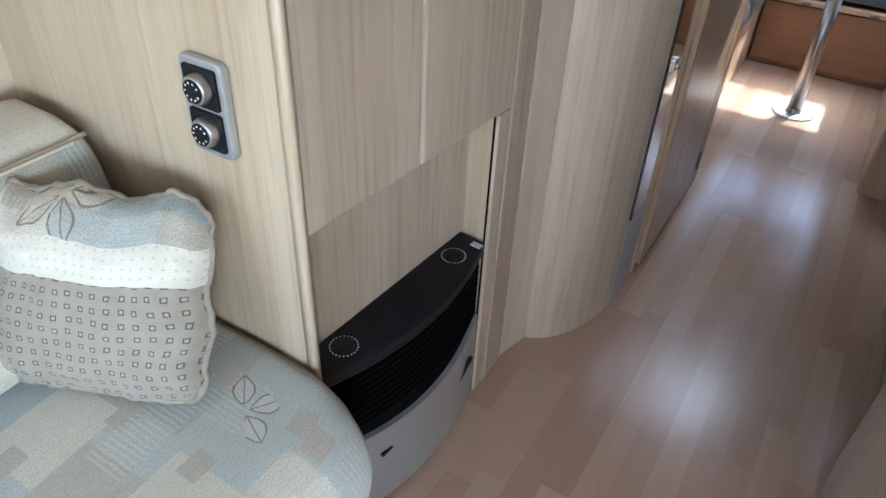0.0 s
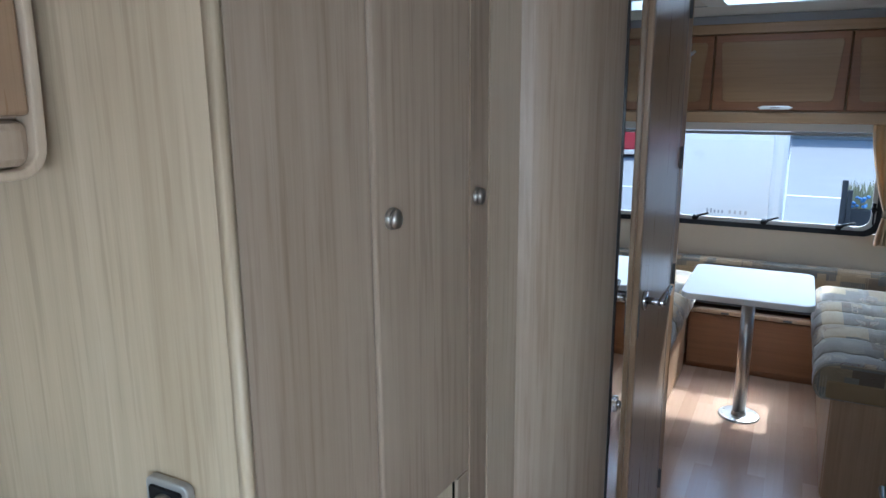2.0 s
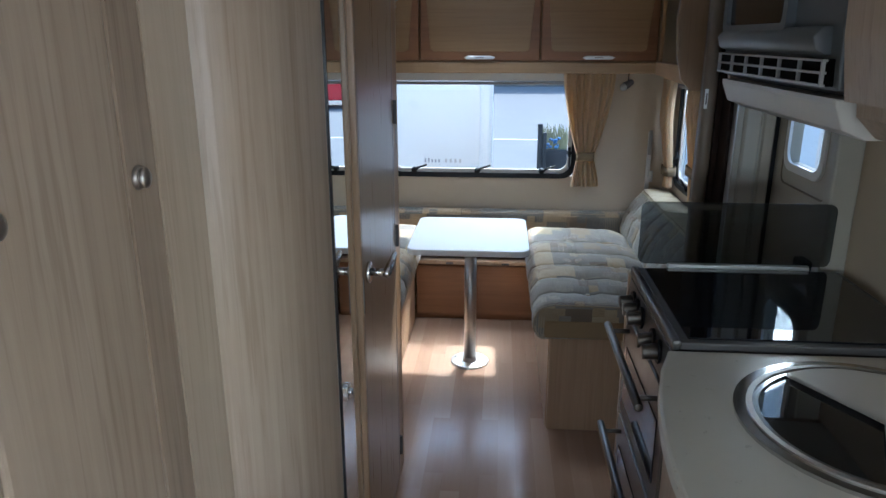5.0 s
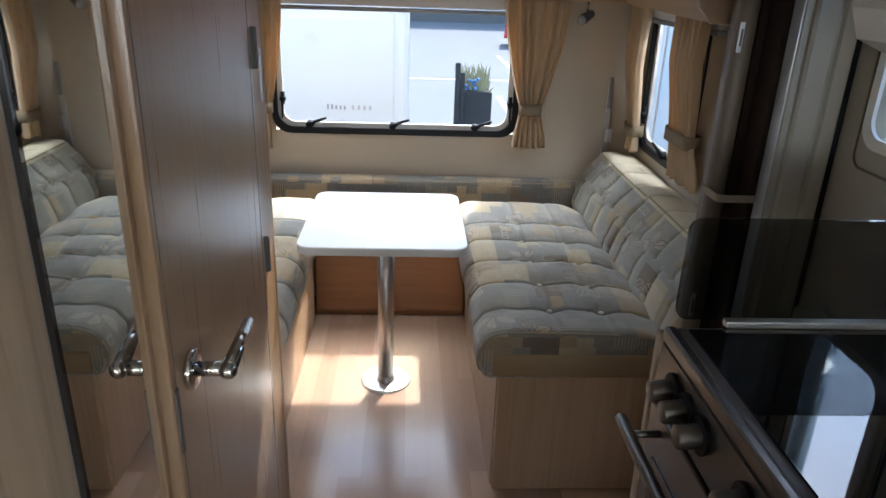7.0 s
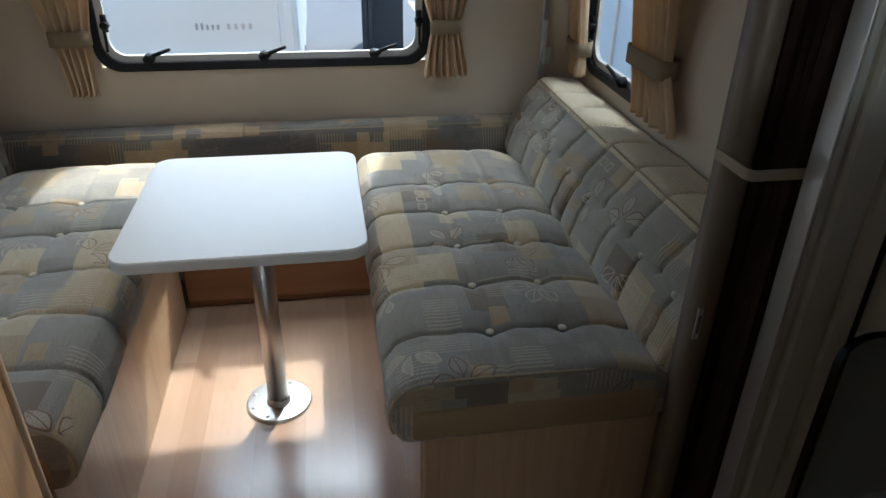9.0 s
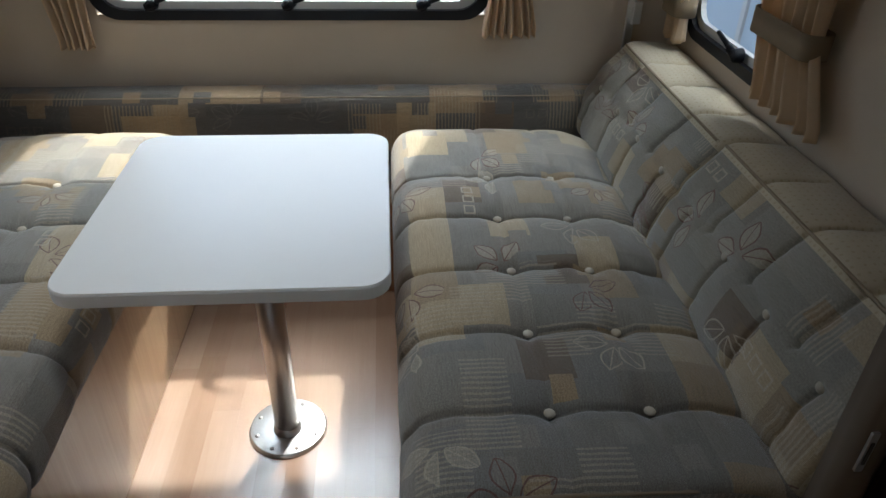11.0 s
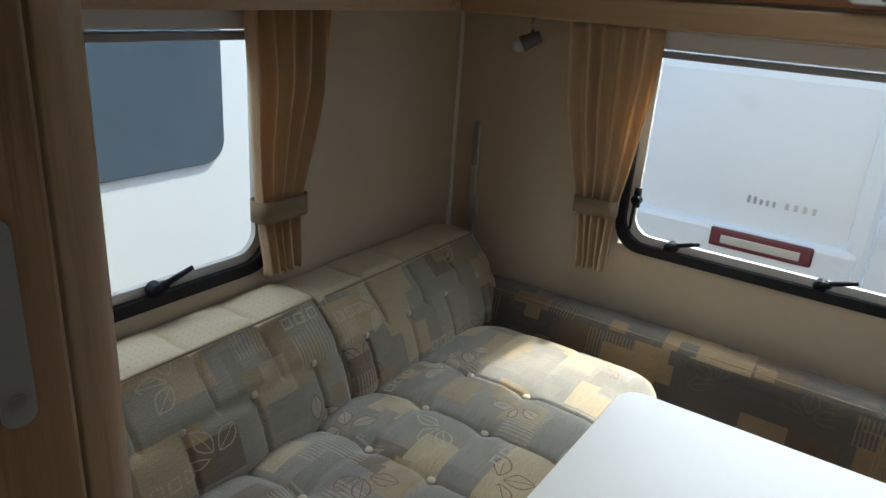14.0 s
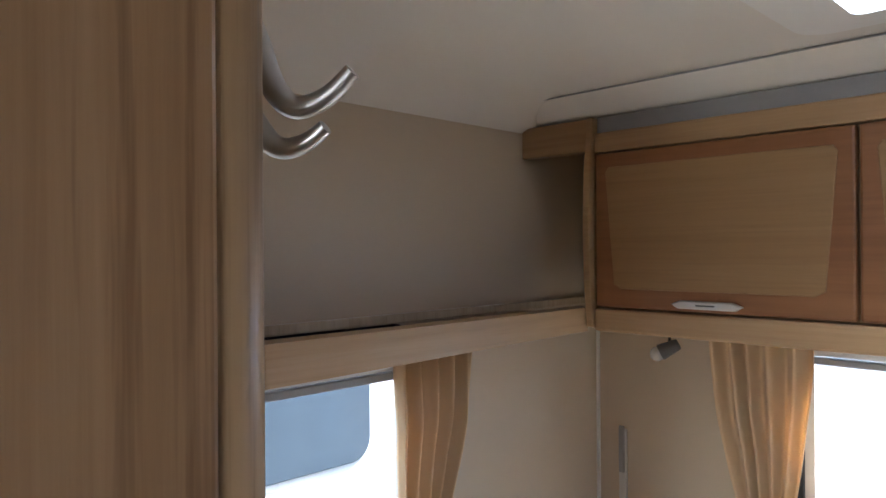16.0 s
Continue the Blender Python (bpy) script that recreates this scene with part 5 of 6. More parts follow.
part("post_channel", box(1.266, 1.284, 3.200, 3.240, 0.02, 1.84, 0.003), BROWN, fp, "dark brown channel")
part("strap", ring(rounded(1.216, 1.402, 3.139, 3.2465, 0.014), rounded(1.219, 1.399, 3.142, 3.2435, 0.012), "z", 0.945, 0.962), STRAP, fp, "tan holding strap")
for z in (0.655, 1.305):
    lt = part("latch", box(1.2235, 1.2335, 3.1945, 3.199, z - 0.032, z + 0.032, 0.001), ALU, fp, "small metal latch plate")
    part("latch_slot", box(1.2265, 1.2305, 3.193, 3.195, z - 0.018, z + 0.018), DARK_TRIM, lt, "dark latch slot")
ed = thing("door_2", (1.43, 2.9, 0), "cream caravan entrance door with a window, closed", "door", "", "structure")
prof = [(1.304, 3.136), (1.304, 3.098), (1.307, 3.094), (1.317, 3.094), (1.319, 3.099), (1.324, 3.099), (1.326, 3.092), (1.332, 3.086), (1.372, 3.082), (1.377, 3.088), (1.382, 3.088), (1.386, 3.080), (1.412, 3.074), (1.416, 3.078), (1.416, 3.136)]
part("frame_post", prism(prof, "z", 0, 1.84), JAMB_PALE_GREY, ed, "ridged cream aluminium jamb")
part("edge_strip", box(1.3005, 1.3035, 3.094, 3.134, 0, 1.84, 0.001), ALU, ed, "bright aluminium edge strip")
part("frame_post", box(1.40, XR - 0.002, 2.615, 2.66, 0, 1.81, 0.006), JAMB_PALE_GREY, ed, "cream jamb")
part("frame_head", box(1.40, XR - 0.002, 2.661, 3.075, 1.765, 1.84, 0.006), JAMB_PALE_GREY, ed, "cream head")
part("side_cheek", box(1.4165, XR - 0.002, 3.098, 3.136, 0, 1.84), JAMB_PALE_GREY, ed, "cream cheek beside the jamb")
part("seal", ring(rounded(2.662, 3.097, 0.012, 1.763, 0.03), rounded(2.680, 3.080, 0.03, 1.745, 0.025), "x", 1.412, 1.430), RUBBER, ed, "black door seal")
lf = part("door_leaf", wall_with_holes("x", 1.431, 1.466, 2.664, 3.095, 0.014, 1.761, [(2.755, 2.985, 1.135, 1.62)]), CREAM_DOOR, ed, "cream door skin")
part("window_frame", ring(rounded(2.735, 3.005, 1.115, 1.64, 0.05), rounded(2.758, 2.982, 1.138, 1.617, 0.04), "x", 1.424, 1.4325), WHITE_PLASTIC, lf, "white window frame")
part("moulding", ring(rounded(2.705, 3.020, 1.068, 1.68, 0.03), rounded(2.709, 3.016, 1.072, 1.676, 0.027), "x", 1.4285, 1.4325), JAMB_GREY, lf, "thin moulded groove round the window")
part("pocket", prism([(2.70, 0.30), (3.06, 0.30), (3.06, 0.72), (2.98, 0.76), (2.86, 0.70), (2.70, 0.74)], "x", 1.405, 1.4305, 0.008), CREAM_DOOR, lf, "moulded door pocket")
dp = part("pane", box(1.444, 1.447, 2.756, 2.984, 1.136, 1.619), PANE, lf, "clear pane")
dp.visible_shadow = False
part("handle", box(1.40, 1.432, 2.70, 2.78, 0.86, 0.90, 0.006), BLACK, lf, "black door handle")

# ---- kitchen ----
KX = 0.902
unit = thing("kitchen_unit", (1.18, 1.6, 0), "oak-effect kitchen base unit with a bowed front", "kitchen unit")
kf = [(XR - 0.004, 0.95), (XR - 0.004, 2.095), (KX + 0.012, 2.095)] + [(KX + 0.012 - 0.075 * math.sin(math.pi * min(1, k / 11)) ** 0.8, 2.095 - 0.95 * k / 12) for k in range(1, 12)] + [(KX + 0.08, 0.95)]
part("body", prism(kf, "z", 0.0, 0.868), OAK, unit)
wk = [(XR - 0.002, 0.93), (XR - 0.002, 2.10)] + [(KX - 0.004 - 0.085 * math.sin(math.pi * min(1, k / 11)) ** 0.8, 2.10 - 0.97 * k / 12) for k in range(0, 12)] + [(KX + 0.06, 0.93)]
wt = thing("worktop", (1.2, 1.6, 0.87), "pale speckled laminate worktop with a bowed front edge", "worktop")
part("slab", prism(wk, "z", 0.870, 0.902, 0.006), WORKTOP, wt)
sk = thing("kitchen_sink", (1.17, 1.80, 0.9), "round stainless steel sink with a white half cover and dark gap", "sink")
c0 = (1.175, 1.83)


def disc(r0, r1, z0, z1, mat, name, label, n=48, start=0, end=360):
    bm = bmesh.new()
    rows = []
    for k in range(n + 1):
        a = radians(start + (end - start) * k / n)
        rows.append([bm.verts.new((c0[0] + r * math.cos(a), c0[1] + r * math.sin(a), z)) for r, z in ((r0, z0), (r1, z0), (r1, z1), (r0, z1))])
    for a, b in zip(rows, rows[1:]):
        for q in range(4):
            bm.faces.new((a[q], a[(q + 1) % 4], b[(q + 1) % 4], b[q]))
    bmesh.ops.remove_doubles(bm, verts=bm.verts, dist=1e-5)
    return part(name, bm, mat, sk, label, False)


disc(0.185, 0.225, 0.9025, 0.909, CHROME, "rim", "polished steel rim")
# no hollow bowl: a flat black disc carries the shade inside it
disc(0.001, 0.186, 0.9025, 0.9045, BLACK_GLASS, "bowl", "flat black disc for the shaded bowl opening")
disc(0.001, 0.183, 0.9075, 0.915, WHITE_PLASTIC, "cover", "white half cover", 40, -115, 120)
disc(0.195, 0.205, 0.9085, 0.912, STEEL, "bead", "raised steel bead")

ck = thing("cooker", (1.14, 2.35, 0), "built-in steel cooker with black glass hob and bar handles", "cooker")
part("body", box(KX + 0.03, 1.44, 2.105, 2.592, 0.0, 0.895, 0.003), DARK_TRIM, ck)
part("side_panel", box(KX + 0.005, 1.44, 2.593, 2.61, 0.0, 0.90, 0.003), OAK, ck, "oak end panel")
pn = part("control_strip", prism([(KX + 0.035, 0.80), (KX + 0.005, 0.80), (KX + 0.01, 0.885), (KX + 0.035, 0.895)], "y", 2.107, 2.590, 0.002), COOKER_STEEL, ck, "brushed steel control strip")
for y in (2.515, 2.462, 2.405, 2.275, 2.215):
    kb = part("knob", tube((KX + 0.008, y, 0.845), (KX - 0.030, y, 0.843), 0.018, 0.0165, None, 24, 0.003), COOKER_STEEL, pn, "round metal control knob", True)
    part("knob_base", tube((KX + 0.010, y, 0.845), (KX + 0.002, y, 0.845), 0.027, None, None, 24, 0.001), BLACK, kb, "black knob base")
for z0, z1 in ((0.50, 0.785), (0.10, 0.485)):
    dd = part("oven_door", box(KX + 0.005, KX + 0.03, 2.112, 2.585, z0, z1, 0.004), COOKER_STEEL, ck, "brushed steel oven door")
    part("door_glass", box(KX + 0.002, KX + 0.006, 2.16, 2.54, z0 + 0.05, z1 - 0.08), BLACK_GLASS, dd, "dark oven glass")
    bm = tube((KX - 0.045, 2.125, z1 - 0.03), (KX - 0.045, 2.575, z1 - 0.03), 0.010, None, None, 16, 0.003)
    for y in (2.17, 2.53):
        tube((KX - 0.045, y, z1 - 0.03), (KX + 0.006, y, z1 - 0.03), 0.006, None, bm, 10)
    part("handle", bm, COOKER_STEEL, dd, "long steel bar handle", True)
hb = part("hob", box(KX + 0.022, 1.44, 2.108, 2.585, 0.897, 0.915, 0.004), DARK_TRIM, ck, "dark steel hob rim")
part("hob_glass", box(KX + 0.040, 1.42, 2.125, 2.570, 0.9155, 0.9195), BLACK_GLASS, hb, "black glass lid surface")
part("front_rail", box(KX + 0.006, KX + 0.024, 2.108, 2.587, 0.893, 0.918, 0.005), COOKER_STEEL, hb, "silver front rail")
part("splash_glass", prism(rounded(KX + 0.024, 1.415, 0.925, 1.092, 0.02), "y", 2.592, 2.598), SMOKED, ck, "upright smoked glass splash guard")
part("hinge_rail", box(KX + 0.10, 1.36, 2.575, 2.592, 0.918, 0.930, 0.003), ALU, ck, "silver hinge rail")

mwx = 1.10
ol = thing("kitchen_locker", (1.28, 1.9, 1.36), "oak-effect overhead kitchen locker with curved lower edge", "locker")
lp = [(XR - 0.002, 1.34), (1.15, 1.34), (1.115, 1.375), (1.10, 1.50), (1.095, 1.60), (1.10, 1.72), (1.12, ZC - 0.002), (XR - 0.002, ZC - 0.002)]
part("side_panel", prism(lp, "y", 2.60, 2.618, 0.003), OAK, ol, "bowed oak side panel")
part("body", prism([(p + 0.012 if p < 1.3 else p, q) for p, q in lp], "y", 1.0, 1.985), OAK, ol)
part("locker_door", prism([(1.10, 1.40), (1.085, 1.50), (1.080, 1.60), (1.085, 1.70), (1.10, 1.80), (1.12, 1.80), (1.12, 1.40)], "y", 1.45, 1.98, 0.004), OAK, ol, "bowed oak locker door")
part("locker_door", prism([(1.10, 1.40), (1.085, 1.50), (1.080, 1.60), (1.085, 1.70), (1.10, 1.80), (1.12, 1.80), (1.12, 1.40)], "y", 1.0, 1.44, 0.004), OAK, ol, "bowed oak locker door")
OVEN_GLASS = Nodes("oven_glass", 0.14).set("Base Color", (0.010, 0.010, 0.012)).set("Specular IOR Level", 0.35).mat
MW_GREY = plain("graphite_paint", (0.115, 0.128, 0.142), 0.4, 0.2, var=0.05)
mw = thing("microwave_oven", (1.28, 2.3, 1.34), "grey built-in microwave oven with dark window and vent grille", "microwave")
part("body", box(1.13, XR - 0.004, 1.99, 2.598, 1.4025, 1.84), MW_GREY, mw)
fpnl = part("front", prism([(1.13, 1.405), (1.095, 1.415), (1.085, 1.60), (1.09, 1.74), (1.12, 1.84), (1.14, 1.84), (1.14, 1.405)], "y", 1.992, 2.597, 0.004), MW_GREY, mw, "bowed grey front")
part("door_window", prism([(1.080, 1.520), (1.0785, 1.60), (1.080, 1.70), (1.084, 1.745), (1.12, 1.745), (1.12, 1.520)], "y", 2.20, 2.54, 0.003), OVEN_GLASS, fpnl, "dark glass window")
part("vent_back", box(1.079, 1.10, 2.01, 2.58, 1.420, 1.464, 0.002), BLACK_MATT, fpnl, "black vent opening")
bm = bmesh.new()
for z in (1.422, 1.442, 1.462):
    box(1.073, 1.081, 2.01, 2.58, z - 0.002, z + 0.002, 0, bm)
for k in range(7):
    box(1.0735, 1.0805, 2.012 + k * 0.0935, 2.018 + k * 0.0935, 1.420, 1.464, 0, bm)
part("vent_grille", bm, SILVER, fpnl, "silver vent lattice")
part("lower_lip", prism([(1.082, 1.470), (1.066, 1.478), (1.060, 1.500), (1.074, 1.516), (1.10, 1.516), (1.10, 1.470)], "y", 2.03, 2.56, 0.003), MW_GREY, fpnl, "rounded grey lip under the window", True)
part("button", box(1.072, 1.086, 2.15, 2.175, 1.595, 1.655, 0.004), ALU, fpnl, "silver door button")
part("window_surround", ring([(q, z) for q, z in rounded(2.182, 2.562, 1.508, 1.766, 0.02)], [(q, z) for q, z in rounded(2.202, 2.538, 1.524, 1.742, 0.012)], "x", 1.070, 1.088), MW_GREY, fpnl, "raised graphite surround of the window")
part("pelmet", prism([(XR - 0.002, 1.34), (1.15, 1.335), (1.11, 1.352), (1.094, 1.392), (1.094, 1.402), (XR - 0.002, 1.402)], "y", 1.99, 2.598, 0.003), PALE_TRIM, mw, "pale curved pelmet")

# ---- front seat by the partition ----
fs = thing("front_bench", (-0.3, 0.3, 0), "oak-effect bench base under the front seat", "bench")
part("front_panel", box(0.07, 0.09, -1.2, 1.118, 0, 0.34, 0.003), OAK, fs)
part("end_panel", box(XL + 0.002, 0.09, 1.10, 1.12, 0, 0.34), OAK, fs)
part("top_board", box(XL + 0.002, 0.088, -1.2, 1.118, 0.34, 0.355), OAK, fs)
fc = thing("front_seat_cushion", (-0.2, 0.3, 0.36), "plump seat cushion in pale blue and cream patchwork cloth", "cushion")
pr = [(0.09, 0.365), (0.135, 0.372), (0.185, 0.41), (0.195, 0.455), (0.165, 0.50), (0.10, 0.525), (-0.05, 0.53), (-0.30, 0.53), (XL + 0.05, 0.525), (XL + 0.02, 0.50), (XL + 0.02, 0.365)]
fcv, *_ = cushion("cover", pr, -1.15, 1.118, [-0.7, -0.25, 0.2, 0.68], [], PATCH_PALE, fc, 0.014, 0.012, (), 0.012)
RC = 0.13
for v in fcv.data.vertices:
    over = max(0.0, v.co.y - (1.118 - RC))
    v.co.x -= (RC - math.sqrt(max(0.0, RC * RC - min(over, RC) ** 2))) * min(1.0, max(0.0, (v.co.x + 0.12) / 0.30))
piping("piping", [(-0.42 + 0.0125 * k, 1.114, 0.527) for k in range(34)] + [(0.005 + 0.155 * math.sin(radians(a)), 0.984 + 0.13 * math.cos(radians(a)), 0.527 - 0.024 * math.sin(radians(a))) for a in range(6, 96, 6)], 0.004, fc, PIPING)
fb = thing("front_back_cushion", (-0.5, 0.3, 0.53), "backrest cushion in pale patchwork with a cream dotted top", "cushion")
pb = [(XL + 0.02, 0.545), (-0.30, 0.545), (-0.315, 0.60), (-0.345, 0.72), (-0.365, 0.80), (-0.39, 0.835), (-0.43, 0.845), (XL + 0.04, 0.845), (XL + 0.02, 0.82)]
cv, *_ = cushion("cover", pb, -1.1, 1.10, [-0.5, 0.1, 0.62], [], PATCH_PALE, fb, 0.010, 0.010, (), 0.013)
cv.data.materials.append(CREAM_DOT)
for p in cv.data.polygons:
    if p.normal.z > 0.7 and p.center.z > 0.81:
        p.material_index = 1
piping("piping", [(-0.372, 1.09 - 2.1 * k / 50, 0.838) for k in range(51)], 0.004, fb, PIPING)


PIPING_PALE = plain("taupe_frill", (0.27, 0.235, 0.185), 0.95, var=0.2, scale=60, fine=700, bump=0.4)


def scatter_cushion(at, m):
    """A plump square cushion: patchwork top, cream dotted band, taupe body, frilled edge."""
    t = thing("scatter_cushion", at, "square scatter cushion in patchwork, cream dotted and taupe cloth", "cushion")
    w, h, n = 0.315, 0.300, 44

    def outline(u, v):
        """Plump outline with round corners, a bent top edge and uneven sides."""
        k = 1 - 0.085 * (abs(u) * abs(v)) ** 5
        x, z = u * w / 2 * k * (1 - 0.025 * (1 - v * v)), v * h / 2 * k * (1 - 0.03 * (1 - u * u))
        z += (0.016 * noise.noise(Vector((u * 2.2, 4.0, 1.0))) + 0.010 * noise.noise(Vector((u * 6.0, 2.0, 1.0)))) * max(0, v)
        return x + 0.010 * noise.noise(Vector((v * 2.5, 9.0, 2.0))) * u, z

    bm = bmesh.new()
    uv = bm.loops.layers.uv.new("uv")
    faces_all = []
    for s in (1, -1):
        grid = []
        for i in range(n + 1):
            row = []
            for j in range(n + 1):
                u, v = i / n * 2 - 1, j / n * 2 - 1
                x, z = outline(u, v)
                d = 0.072 * max(0.0, (1 - abs(u) ** 3.2) * (1 - abs(v) ** 3.2)) ** 0.55 + 0.012 * noise.noise(Vector((u * 2.6, v * 2.6, s * 5))) + 0.004 * noise.noise(Vector((u * 8, v * 8, s * 5)))
                edge = max(abs(u), abs(v))
                gather = max(0.0, edge - 0.62) * 2.6
                d += 0.010 * gather * noise.noise(Vector((u * 16, v * 16, s)))
                d += 0.016 * gather * max(0.0, u) * max(0.0, v) * noise.noise(Vector((u * 9, v * 5, 7.0)))
                row.append(bm.verts.new(m @ Vector((x, -s * d, z))))
            grid.append(row)
        for i in range(n):
            for j in range(n):
                f = bm.faces.new((grid[i][j], grid[i + 1][j], grid[i + 1][j + 1], grid[i][j + 1]))
                v = (j + 0.5) / n
                f.material_index = 0 if v > 0.80 else (1 if v > 0.62 else 2)
                for lp, (a, b) in zip(f.loops, ((i, j), (i + 1, j), (i + 1, j + 1), (i, j + 1))):
                    lp[uv].uv = (a / n * w, b / n * h)
    bmesh.ops.remove_doubles(bm, verts=bm.verts, dist=1e-4)
    ob = part("cover", bm, PATCH_PALE, t, "", True)
    ob.data.materials.append(CREAM_DOT), ob.data.materials.append(TAUPE_DOT)
    pts = []
    for k in range(161):
        a = k / 160 * 4
        side, q = int(a) % 4, (a % 1) * 2 - 1
        u, v = [(q, -1), (1, q), (-q, 1), (-1, -q)][side]
        x, z = outline(u, v)
        pts.append(m @ Vector((x + 0.004 * noise.noise(Vector((k * 0.6, 1, 0))), 0.010 * noise.noise(Vector((k * 0.45, 0, 3))), z + 0.004 * noise.noise(Vector((k * 0.6, 5, 0))))))
    piping("piping", pts, 0.0055, t, PIPING_PALE)


scatter_cushion((-0.2, 0.98, 0.54), pose(-0.215, 0.962, 0.688, -27, 0, 23.5))

# ---- outside ----
GZ = -0.78
setting("ground", box(-150, 150, -150, 220, GZ - 0.1, GZ), ASPHALT, "grey tarmac of a sales yard")
for x, y in ((2.2, 12.5), (3.0, 19.5)):
    solo("bay_marking", box(x - 0.05, x + 0.05, y, y + 2.6, GZ, GZ + 0.004), MARKING, "white painted bay line on tarmac", "road marking", "bay markings", "structure")
solo("bay_marking", box(-2, 14, 17.2, 17.3, GZ, GZ + 0.004), MARKING, "white painted line across the tarmac", "road marking", "bay markings", "structure")


def parked_caravan(name, m, label):
    """A white touring caravan built with its rear face at y = 0, centred on x."""
    t = thing(name, m.translation, label, "caravan")
    W, L, H, z0 = 1.10, 5.6, 2.45, 0.42
    prof = [(0.06, z0), (0.0, z0 + 0.1), (0.0, 1.9), (0.06, 2.3), (0.25, H), (L - 0.5, H), (L, 1.9), (L, z0 + 0.1), (L - 0.2, z0)]

    def put(n, bm, mat, lab="", parent=t):
        bm.transform(m)
        return part(n, bm, mat, parent, lab)

    sh = put("shell", prism(prof, "x", -W, W, 0.05), CARAVAN_WHITE)
    put("bumper", box(-W - 0.01, W + 0.01, -0.05, 0.04, z0 - 0.02, 1.23, 0.03), CARAVAN_WHITE, "white moulded rear bumper")
    for s in (-1, 1):
        put("corner_pillar", box(s * W - 0.05, s * W + 0.05, -0.035, 0.12, z0 + 0.2, 2.2, 0.03), CARAVAN_WHITE, "white corner moulding")
        lt = put("tail_light", box(s * 0.725 - 0.22, s * 0.725 + 0.22, -0.064, -0.045, 1.125, 1.215, 0.01), RED_LENS, "dark red tail light bar")
        put("light_strip", box(s * 0.725 - 0.17, s * 0.725 + 0.17, -0.068, -0.06, 1.145, 1.185, 0.003), ALU, "pale reflector strip", lt)
        for y in (1.9, 2.9):
            put("wheel", tube((s * (W - 0.16), y, 0.31), (s * (W + 0.01), y, 0.31), 0.31, None, None, 28, 0.02), DARK_TRIM, "dark tyre")
        for y in (0.8, 3.2):
            put("side_window", prism(rounded(y, y + 1.15, 1.46, 2.10, 0.09), "x", *sorted((s * (W - 0.01), s * (W + 0.012))), 0.004), TINTED, "dark tinted side window")
    bm = bmesh.new()
    for k in range(5):
        box(0.622 + k * 0.027, 0.634 + k * 0.027, -0.004, 0.001, 1.345, 1.378 if k in (0, 1) else 1.37, 0, bm)
    put("lettering", bm, LETTERING, "small grey model lettering", sh)
    bm = bmesh.new()
    for k in range(4):
        box(0.782 + k * 0.037, 0.798 + k * 0.037, -0.004, 0.001, 1.345, 1.374, 0, bm)
    put("lettering", bm, PALE_TRIM, "pale grey model lettering", sh)
    return t


parked_caravan("parked_caravan", pose(-0.65, 6.2, GZ), "white touring caravan parked close behind the rear window")
parked_caravan("parked_caravan", pose(-2.815, 0.28, GZ), "white touring caravan parked beside the side window, dark windows")

parked_caravan("parked_caravan", pose(3.62, -0.95, GZ), "white touring caravan parked beside the entrance door")

# added block, out of view, whose only job is to shade window_3 from the sun
wb = thing("sun_blocker", (2.7, 6.5, GZ), "added tall pale clad block, unseen, that keeps the sun off the side window", "building")
part("wall", box(2.45, 2.98, 5.05, 8.2, GZ, 5.0), CLADDING, wb)
for k in range(7):
    part("rib", box(2.435, 2.451, 5.05 + k * 0.5, 5.09 + k * 0.5, GZ, 4.98), PALE_TRIM, wb)
part("roof", box(2.43, 3.0, 5.03, 8.22, 5.0, 5.07), DARK_TRIM, wb, "flat dark roof edge")

pl = thing("planter", (1.4, 11.7, GZ), "black wooden planter box with post and grasses", "planter")
part("box", box(1.16, 1.66, 11.5, 12.0, GZ, -0.14, 0.01), BLACK_WOOD, pl)
part("post", box(1.13, 1.20, 11.44, 11.498, GZ, 0.26, 0.008), BLACK_WOOD, pl)
part("post", box(1.205, 1.265, 11.44, 11.498, GZ, 0.13, 0.008), BLACK_WOOD, pl)
rnd = random.Random(4)
bm = bmesh.new()
for k in range(220):
    x, y, z = rnd.uniform(1.2, 1.62), rnd.uniform(11.55, 11.95), -0.16
    h, dx, dy, w = rnd.uniform(0.12, 0.42), rnd.uniform(-0.1, 0.1), rnd.uniform(-0.1, 0.1), rnd.uniform(0.005, 0.012)
    v = [bm.verts.new(p) for p in ((x - w, y, z), (x + w, y, z), (x + dx * 0.5 + w * 0.8, y + dy * 0.5, z + h * 0.6), (x + dx, y + dy, z + h), (x + dx * 0.5 - w * 0.8, y + dy * 0.5, z + h * 0.6))]
    bm.faces.new(v)
part("grasses", bm, LEAF, pl, "green and yellow grasses")
bm = bmesh.new()
for k in range(14):
    ball((rnd.uniform(1.24, 1.46), rnd.uniform(11.52, 11.62), rnd.uniform(-0.12, 0.04)), rnd.uniform(0.018, 0.034), (1, 1, 0.8), bm, 8)
part("blossoms", bm, BLUE_FLOWER, pl, "small blue blossoms")


# pale grey base colour puts the sky's glare into the car windows
CAR_GLASS = Nodes("car_glass_pale_glare", 0.05).set("Base Color", (0.30, 0.34, 0.36)).set("Specular IOR Level", 1.0).mat


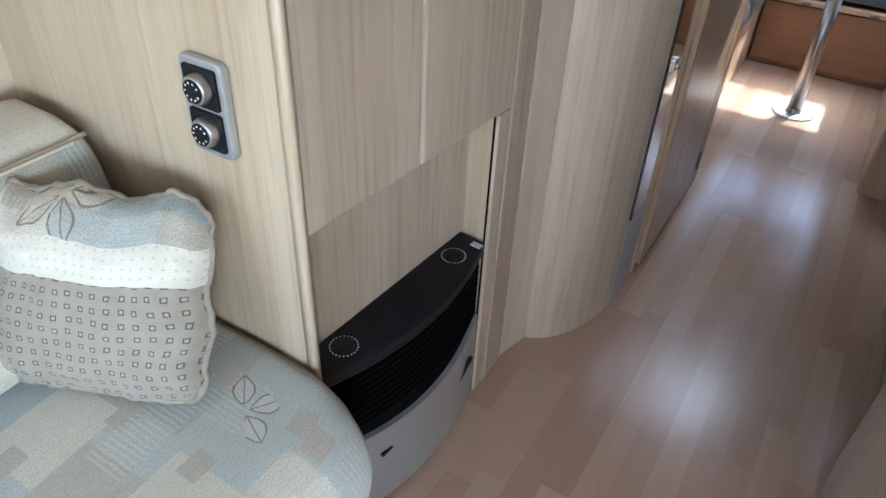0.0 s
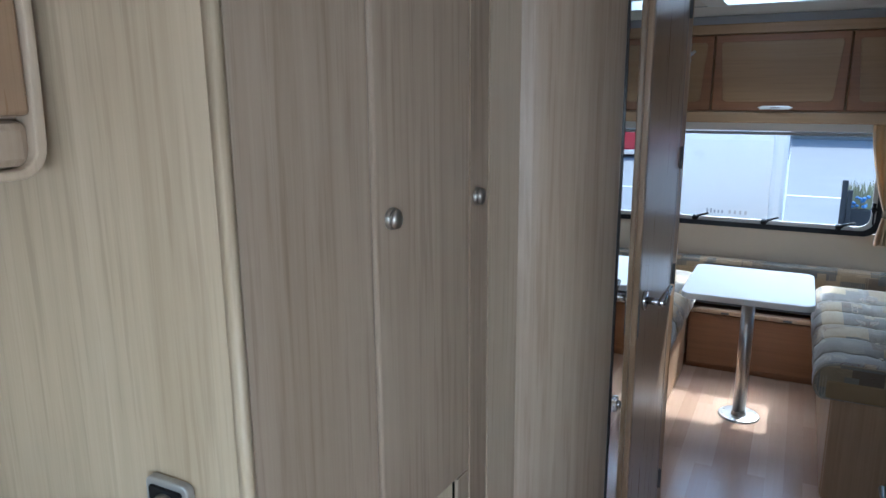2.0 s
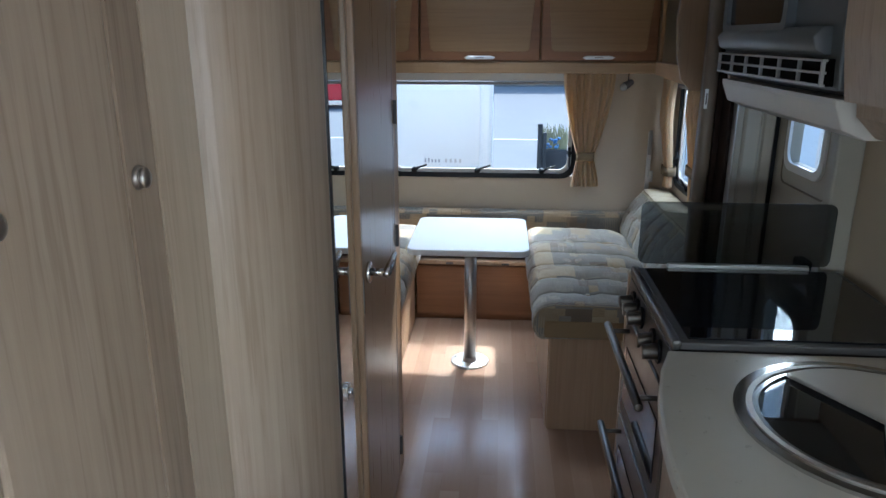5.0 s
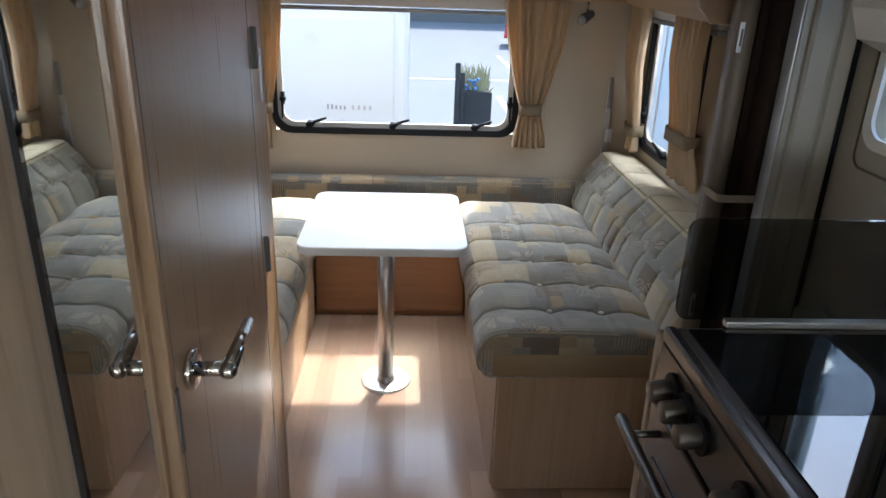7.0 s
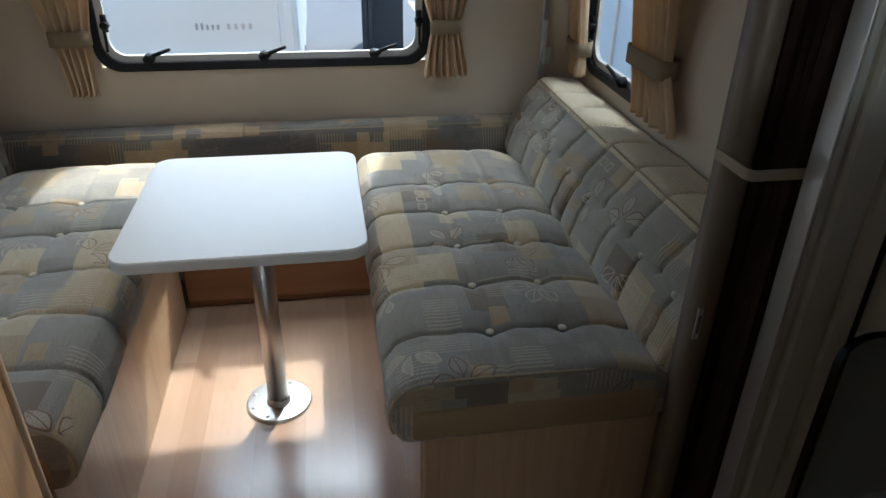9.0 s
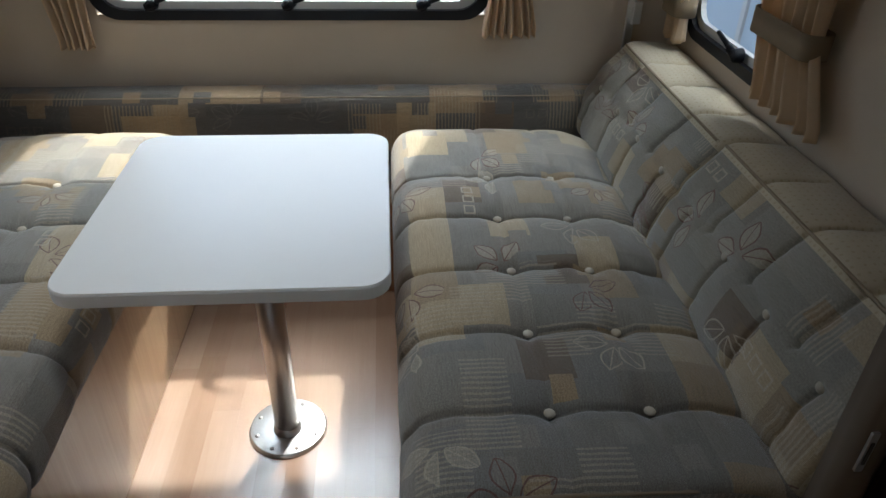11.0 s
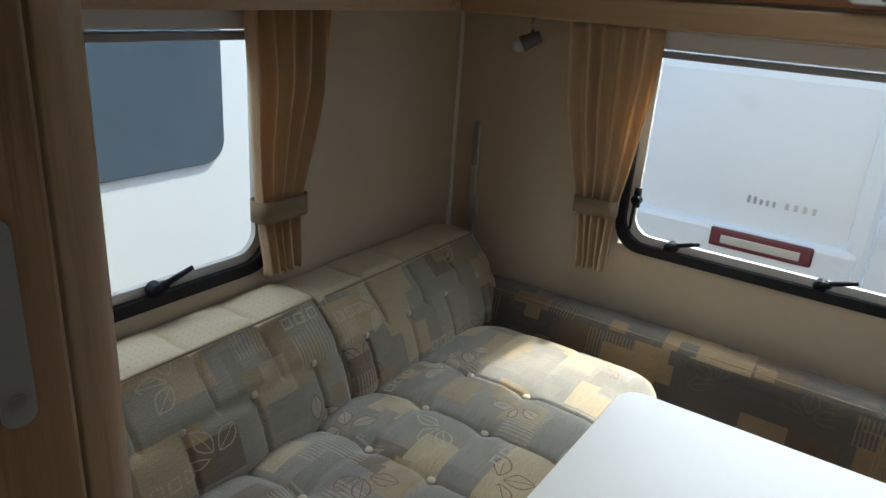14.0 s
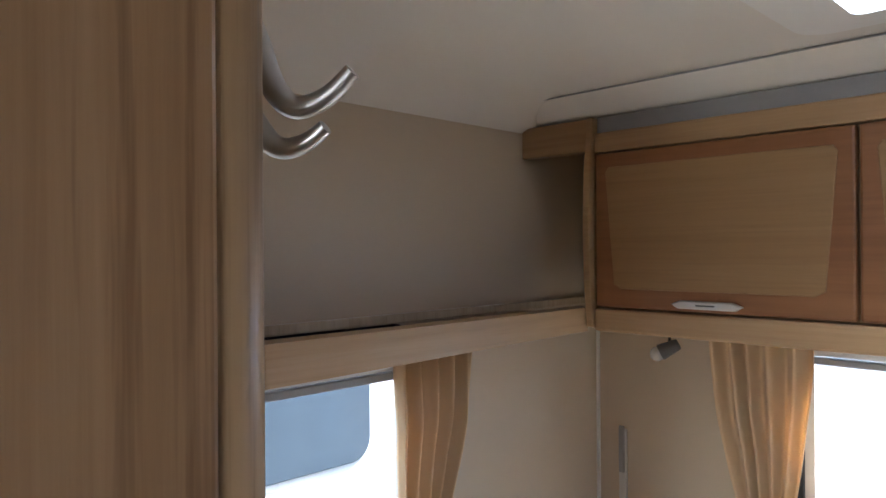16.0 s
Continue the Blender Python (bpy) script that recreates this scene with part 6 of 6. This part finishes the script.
def parked_car(x, y, turn, paint, label):
    t = thing("parked_car", (x, y, GZ), label, "car")
    m = pose(x, y, GZ, 0, 0, turn)

    def put(n, bm, mat, lab="", parent=t):
        bm.transform(m)
        return part(n, bm, mat, parent, lab)

    prof = [(-2.0, 0.25), (-2.05, 0.55), (-1.9, 0.78), (-1.0, 0.88), (1.6, 0.92), (1.98, 0.84), (2.02, 0.3)]
    put("body", prism(prof, "x", -0.85, 0.85, 0.06), paint)
    put("cabin", prism([(-1.0, 0.87), (-0.42, 1.34), (0.9, 1.37), (1.55, 0.91)], "x", -0.76, 0.76, 0.04), CAR_GLASS, "car windows coloured pale for the glare on them")
    put("roof", prism([(-0.5, 1.335), (-0.4, 1.385), (0.85, 1.41), (1.0, 1.36)], "x", -0.74, 0.74, 0.015), paint, "red roof")
    for s in (-1, 1):
        for yy in (-1.25, 1.25):
            put("wheel", tube((s * 0.66, yy, 0.31), (s * 0.88, yy, 0.31), 0.31, None, None, 24, 0.03), DARK_TRIM, "dark tyre")


parked_car(5.55, 25.0, 82, RED_PAINT, "red hatchback parked across the yard")

hs = thing("building", (6, 36, GZ), "white rendered building with dark framed windows across the yard", "building")
part("wall", box(-14, 34, 36, 44, GZ, GZ + 6.2), FACADE, hs)
part("roof", prism([(35.4, GZ + 6.1), (44.6, GZ + 6.1), (40, GZ + 8.6)], "x", -14.6, 34.6), DARK_TRIM, hs, "dark slate roof")
part("plinth", box(-14.05, 34.05, 35.9, 36.0, GZ, GZ + 0.38), DARK_TRIM, hs, "dark plinth")
for r in (0.75, 3.6):
    for k in range(16):
        x = -12 + k * 2.6
        w = part("window", box(x, x + 1.5, 35.93, 36.02, GZ + r, GZ + r + 1.3), DARK_TRIM, hs, "dark window frame")
        part("pane", box(x + 0.12, x + 1.38, 35.90, 35.935, GZ + r + 0.12, GZ + r + 1.18), TINTED, w)

# ---- floor boards ----
rnd = random.Random(7)
fl0 = bpy.data.objects["floor"]
meshes = []
PW = 0.066
for ln in (0.70, 0.52, 0.38):
    bm = box(-PW / 2 + 0.00004, PW / 2 - 0.00004, -ln / 2 + 0.00004, ln / 2 - 0.00004, -0.004, 0.0)
    me = bpy.data.meshes.new("plank")
    bm.to_mesh(me)
    bm.free()
    me.materials.append(PLANK)
    meshes.append((ln, me))


def lay(xa, xb, ya, yb):
    x = xa + PW / 2
    while x < xb:
        y = ya - rnd.uniform(0.0, 0.6)
        while y < yb:
            ln, me = rnd.choice(meshes)
            if y + ln > ya - 0.1:
                p = new("plank", me)
                p.location = (x, y + ln / 2, 0)
                p.parent = fl0
            y += ln
        x += PW


lay(-0.02, 0.98, 0.75, 4.40)
setting("floor_sheet", box(XL, XR, YF, 0.70, -0.004, -0.0008), BEECH, "plain end of the floor covering")
